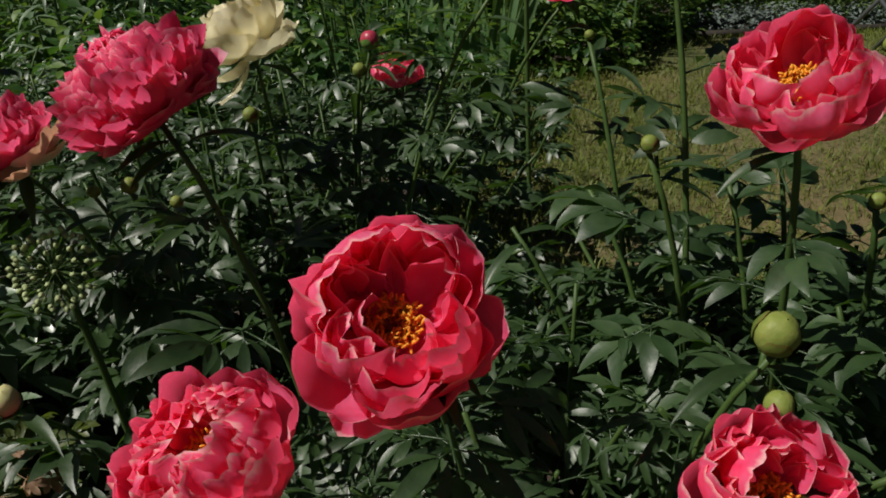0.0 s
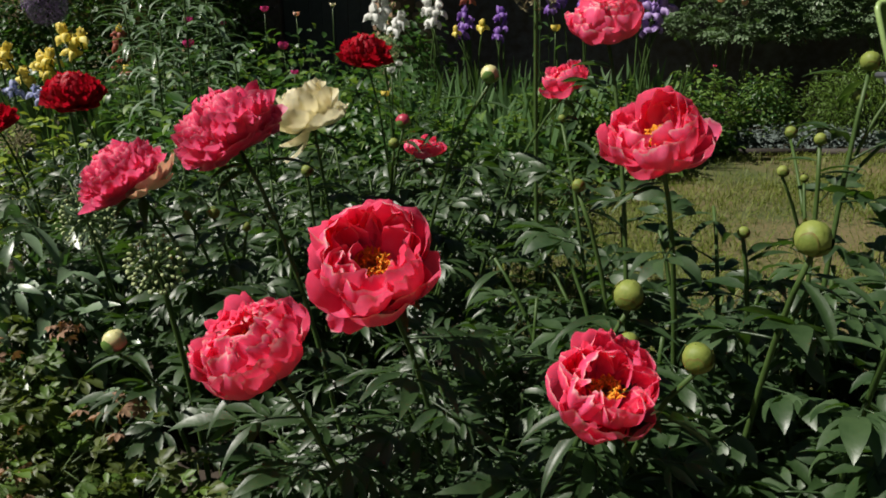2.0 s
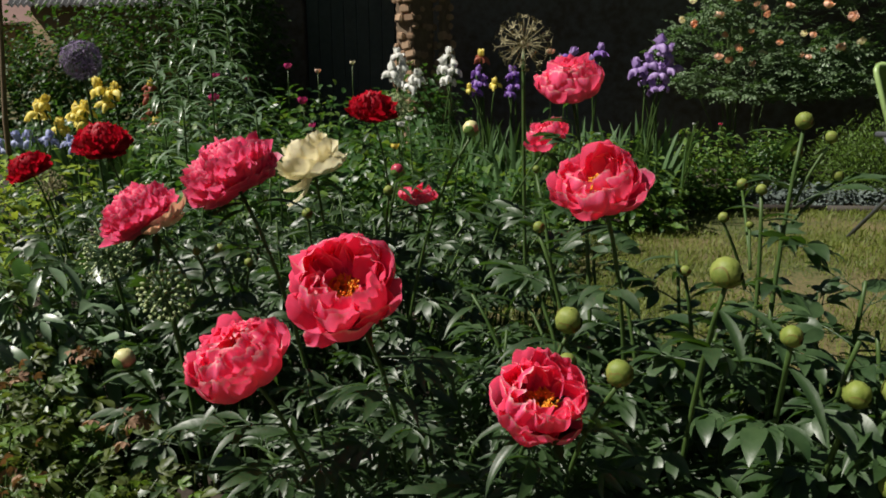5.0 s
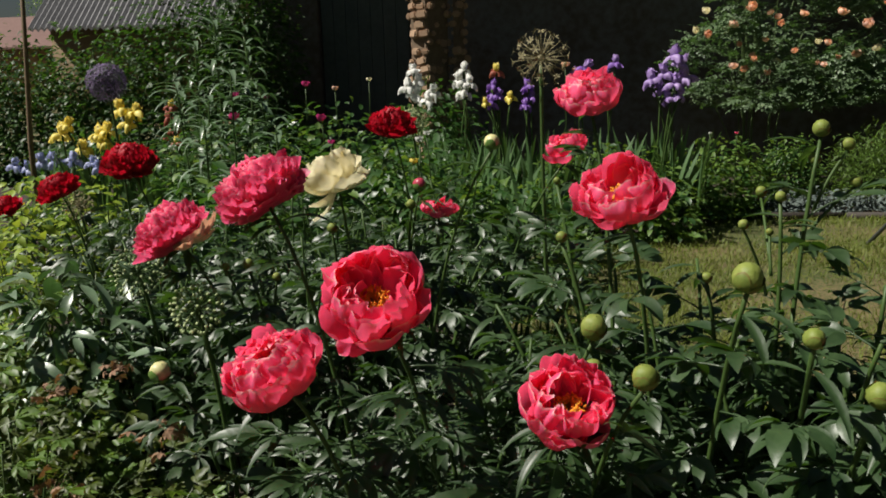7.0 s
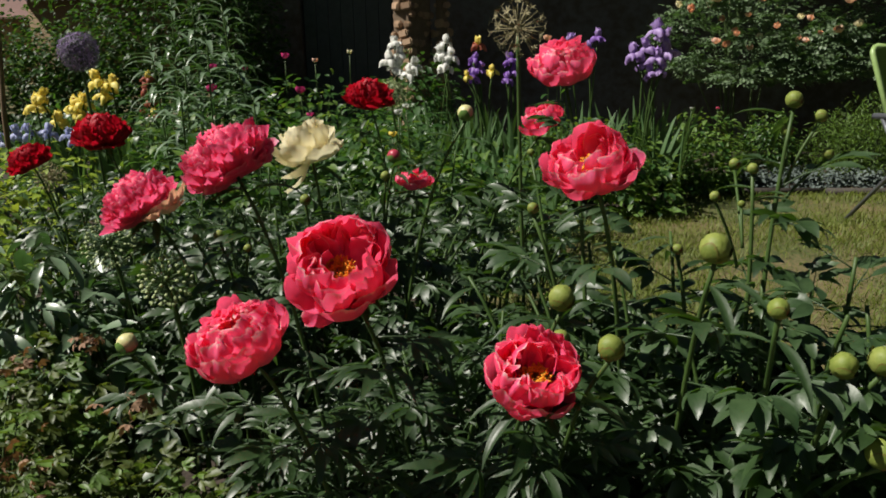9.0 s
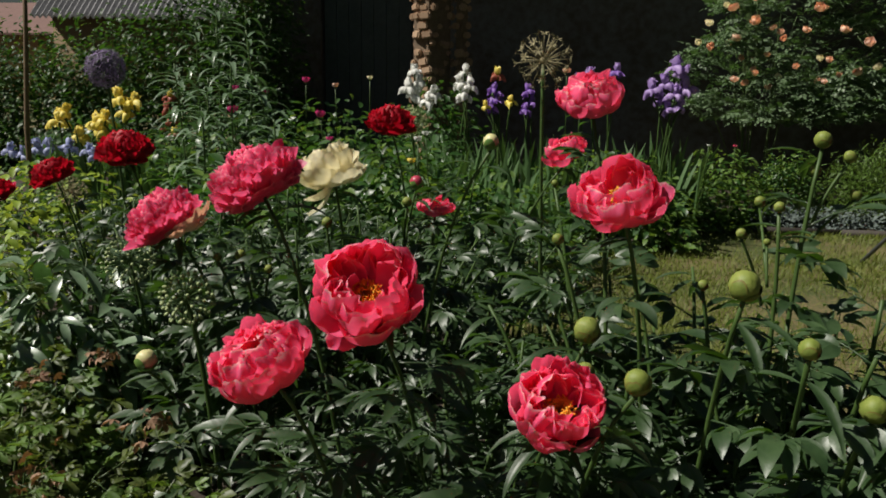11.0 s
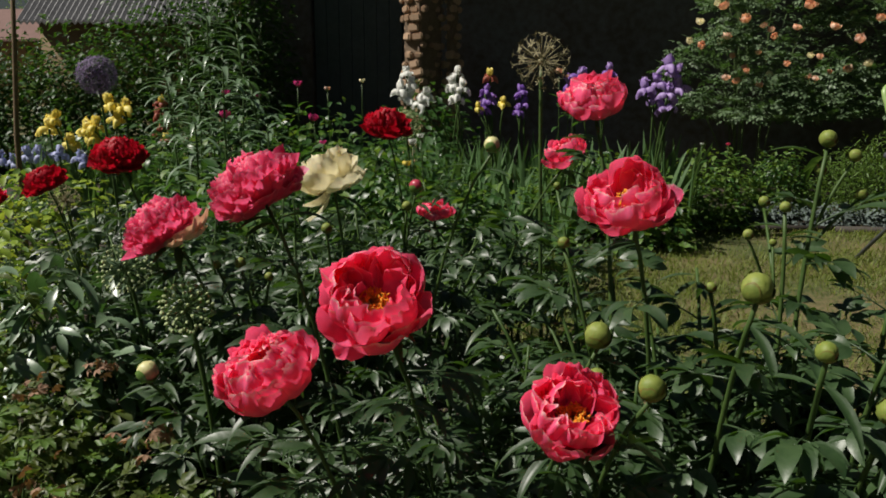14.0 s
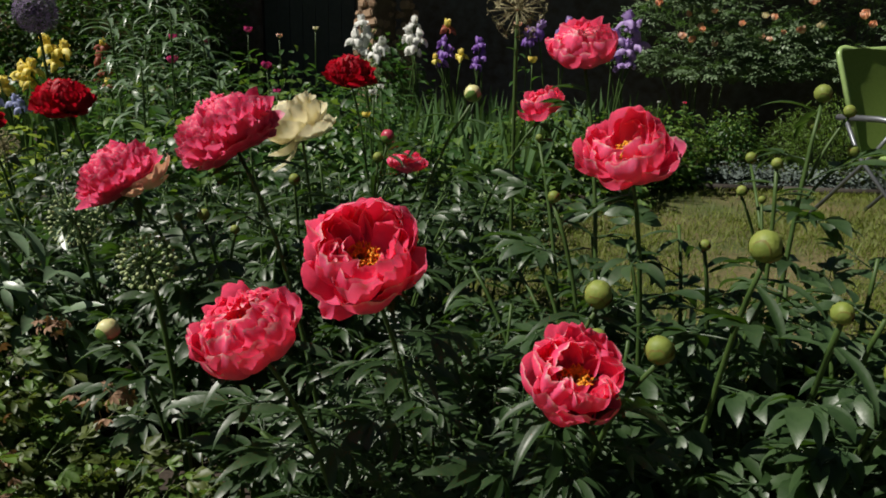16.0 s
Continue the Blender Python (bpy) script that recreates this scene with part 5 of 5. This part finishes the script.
# ---- neighbours' houses, far left ----
def house(base, w, d, eaves, ridge, roof_mat, wall_mat, ribs, label, turn=0.0):
    h = thing("house", base, label, "house", "neighbouring houses")
    m = Matrix.Translation(base) @ Euler((0, 0, turn)).to_matrix().to_4x4()
    for a, b in (((0, 0), (w, 0.2)), ((0, d - 0.2), (w, d)), ((0, 0.2), (0.2, d - 0.2)), ((w - 0.2, 0.2), (w, d - 0.2))):
        part("wall", shape("wall", box((*a, 0), (*b, eaves), 0.01), wall_mat), h, m)
    n = ribs or 2
    for s in (0, 1):
        x = np.linspace(-0.3, w + 0.3, n * 4 + 1)
        wave = 0.035 * np.sin(np.arange(len(x)) * math.pi / 2) if ribs else np.zeros(len(x))
        y0, y1 = (-0.4, d / 2) if s == 0 else (d + 0.4, d / 2)
        rows = [np.stack([x, np.full_like(x, y), z + wave + off], -1) for off in (0.0, -0.06) for y, z in ((y0, eaves - 0.1), (y1, ridge))]
        v = np.concatenate(rows)
        k = len(x)
        f = [(i, i + 1, k + i + 1, k + i) for i in range(k - 1)] + [(2 * k + i, 3 * k + i, 3 * k + i + 1, 2 * k + i + 1) for i in range(k - 1)]
        f += [(i, 2 * k + i, 2 * k + i + 1, i + 1) for i in range(k - 1)] + [(k + i, k + i + 1, 3 * k + i + 1, 3 * k + i) for i in range(k - 1)]
        f += [(0, k, 3 * k, 2 * k), (k - 1, 3 * k - 1, 4 * k - 1, 2 * k - 1)]
        part("roof", shape("roof", (v, f, v[:, :2]), roof_mat, False), h, m)
    for x in (0.05, w - 0.05):
        g = (np.array([(x, 0.1, eaves), (x, d - 0.1, eaves), (x, d / 2, ridge - 0.05), (x + 0.05, 0.1, eaves), (x + 0.05, d - 0.1, eaves), (x + 0.05, d / 2, ridge - 0.05)]), [(0, 1, 2), (5, 4, 3), (0, 3, 4, 1), (1, 4, 5, 2), (2, 5, 3, 0)], np.zeros((6, 2)))
        part("gable", shape("gable", g, wall_mat, False), h, m)


house((-12.9, 16.6, 0), 4.2, 5.0, 2.25, 4.5, ROOF_GREY, WOOD, 34, "neighbour's low house with a grey corrugated roof", 0.15)
house((-26.0, 22.0, 0), 9.0, 7.0, 2.05, 3.15, ROOF_RED, BRICK, 0, "neighbour's low house with a faded red roof")


# ---- garden chair ----
def chair():
    m = Matrix.Translation((2.12, 4.50, 0)) @ Euler((0, 0, radians(37))).to_matrix().to_4x4()
    c = thing("garden_chair", (2.12, 4.50, 0), "lime-green sling garden chair with grey steel legs on the lawn", "chair")
    lean = 0.38

    def panel(x0, x1, lo, hi, sag):
        """A sling between two ends (y, z), sagging."""
        u = np.linspace(0, 1, 9)
        w = np.linspace(x0, x1, 9)
        pts, uv = [], []
        for a in u:
            for x in w:
                q = sag * math.sin(a * math.pi) * (1 - 0.3 * abs(2 * (x - x0) / (x1 - x0) - 1))
                pts.append((x, lo[0] + (hi[0] - lo[0]) * a + q * 0.6, lo[1] + (hi[1] - lo[1]) * a - q * 0.5))
                uv.append(((x - x0) / (x1 - x0), a))
        p = np.array(pts)
        back = p + np.array((0, 0.004, -0.003))
        return np.concatenate([p, back]), grid_faces(9, 9) + [tuple(81 + i for i in f[::-1]) for f in grid_faces(9, 9)], np.array(uv + uv)

    top, hinge, edge_ = (0.24, 1.0), (0.0, 0.42), (-0.46, 0.44)
    part("backrest", shape("backrest", panel(-0.24, 0.24, hinge, top, 0.03), SLING), c, m)
    part("seat", shape("seat", panel(-0.24, 0.24, edge_, hinge, 0.03), SLING), c, m)

    def loop(a, b, r=0.016):
        """A rounded tube frame round a panel from a to b."""
        k = 0.09
        side = [(-0.26, 0.0), (-0.26, 1 - k), (-0.255, 1 - 0.55 * k), (-0.235, 1 - 0.2 * k), (-0.20, 1.0), (0.20, 1.0), (0.235, 1 - 0.2 * k), (0.255, 1 - 0.55 * k), (0.26, 1 - k), (0.26, 0.0)]
        return tube([Vector((x, a[0] + (b[0] - a[0]) * s, a[1] + (b[1] - a[1]) * s)) for x, s in side], r, 8)

    part("back_frame", shape("back_frame", loop(hinge, top), FRAME), c, m, "pale green tube frame")
    part("seat_frame", shape("seat_frame", loop(hinge, edge_), FRAME), c, m, "pale green tube frame")
    for x in (-0.29, 0.29):
        part("leg", shape("leg", tube([(x, 0.26, 0.0), (x, -0.10, 0.44), (x, -0.20, 0.60)], 0.012, 8), STEEL), c, m, "grey steel leg")
        part("leg", shape("leg", tube([(x, -0.46, 0.0), (x, -0.02, 0.42), (x, 0.10, 0.62)], 0.012, 8), STEEL), c, m, "grey steel leg")
        part("armrest", shape("armrest", join([tube([(x, -0.36, 0.62), (x, -0.1, 0.635), (x, 0.15, 0.62)], 0.017, 8)]), STEEL), c, m, "dark armrest")


chair()

# ---- lawn grass ----
RNG = np.random.default_rng(47)
poses = []
WORN = ((1.05, 4.75, 0.6, 0.26), (-0.25, 4.0, 0.3, 0.3), (1.9, 4.9, 0.5, 0.2), (0.45, 2.3, 0.25, 0.4), (1.3, 3.4, 0.35, 0.3))  # bare spots: middle and spread
while len(poses) < 110000:
    x, y = uni(-0.6, 4.2), uni(1.0, 5.4)
    if noise.noise((x * 1.3, y * 1.3, 5)) < uni(-0.85, 0.12):
        continue
    if any(uni(0, 1) < 0.85 * math.exp(-((x - a) / p) ** 2 - ((y - b) / q) ** 2) for a, b, p, q in WORN):
        continue
    poses.append(Matrix.Translation((x, y, 0)) @ Euler((uni(-0.5, 0.5), uni(-1.5, -0.7), uni(0, 6.28))).to_matrix().to_4x4() @ Matrix.Scale(uni(0.025, 0.065), 4))
solo("lawn_grass", scatter("lawn_grass", [blade(1, 0.09, b, 0.1, 3, 2) for b in (0.4, 1.0)], [BLADE], poses), None, "short patchy lawn grass", "grass", kind="stuff")
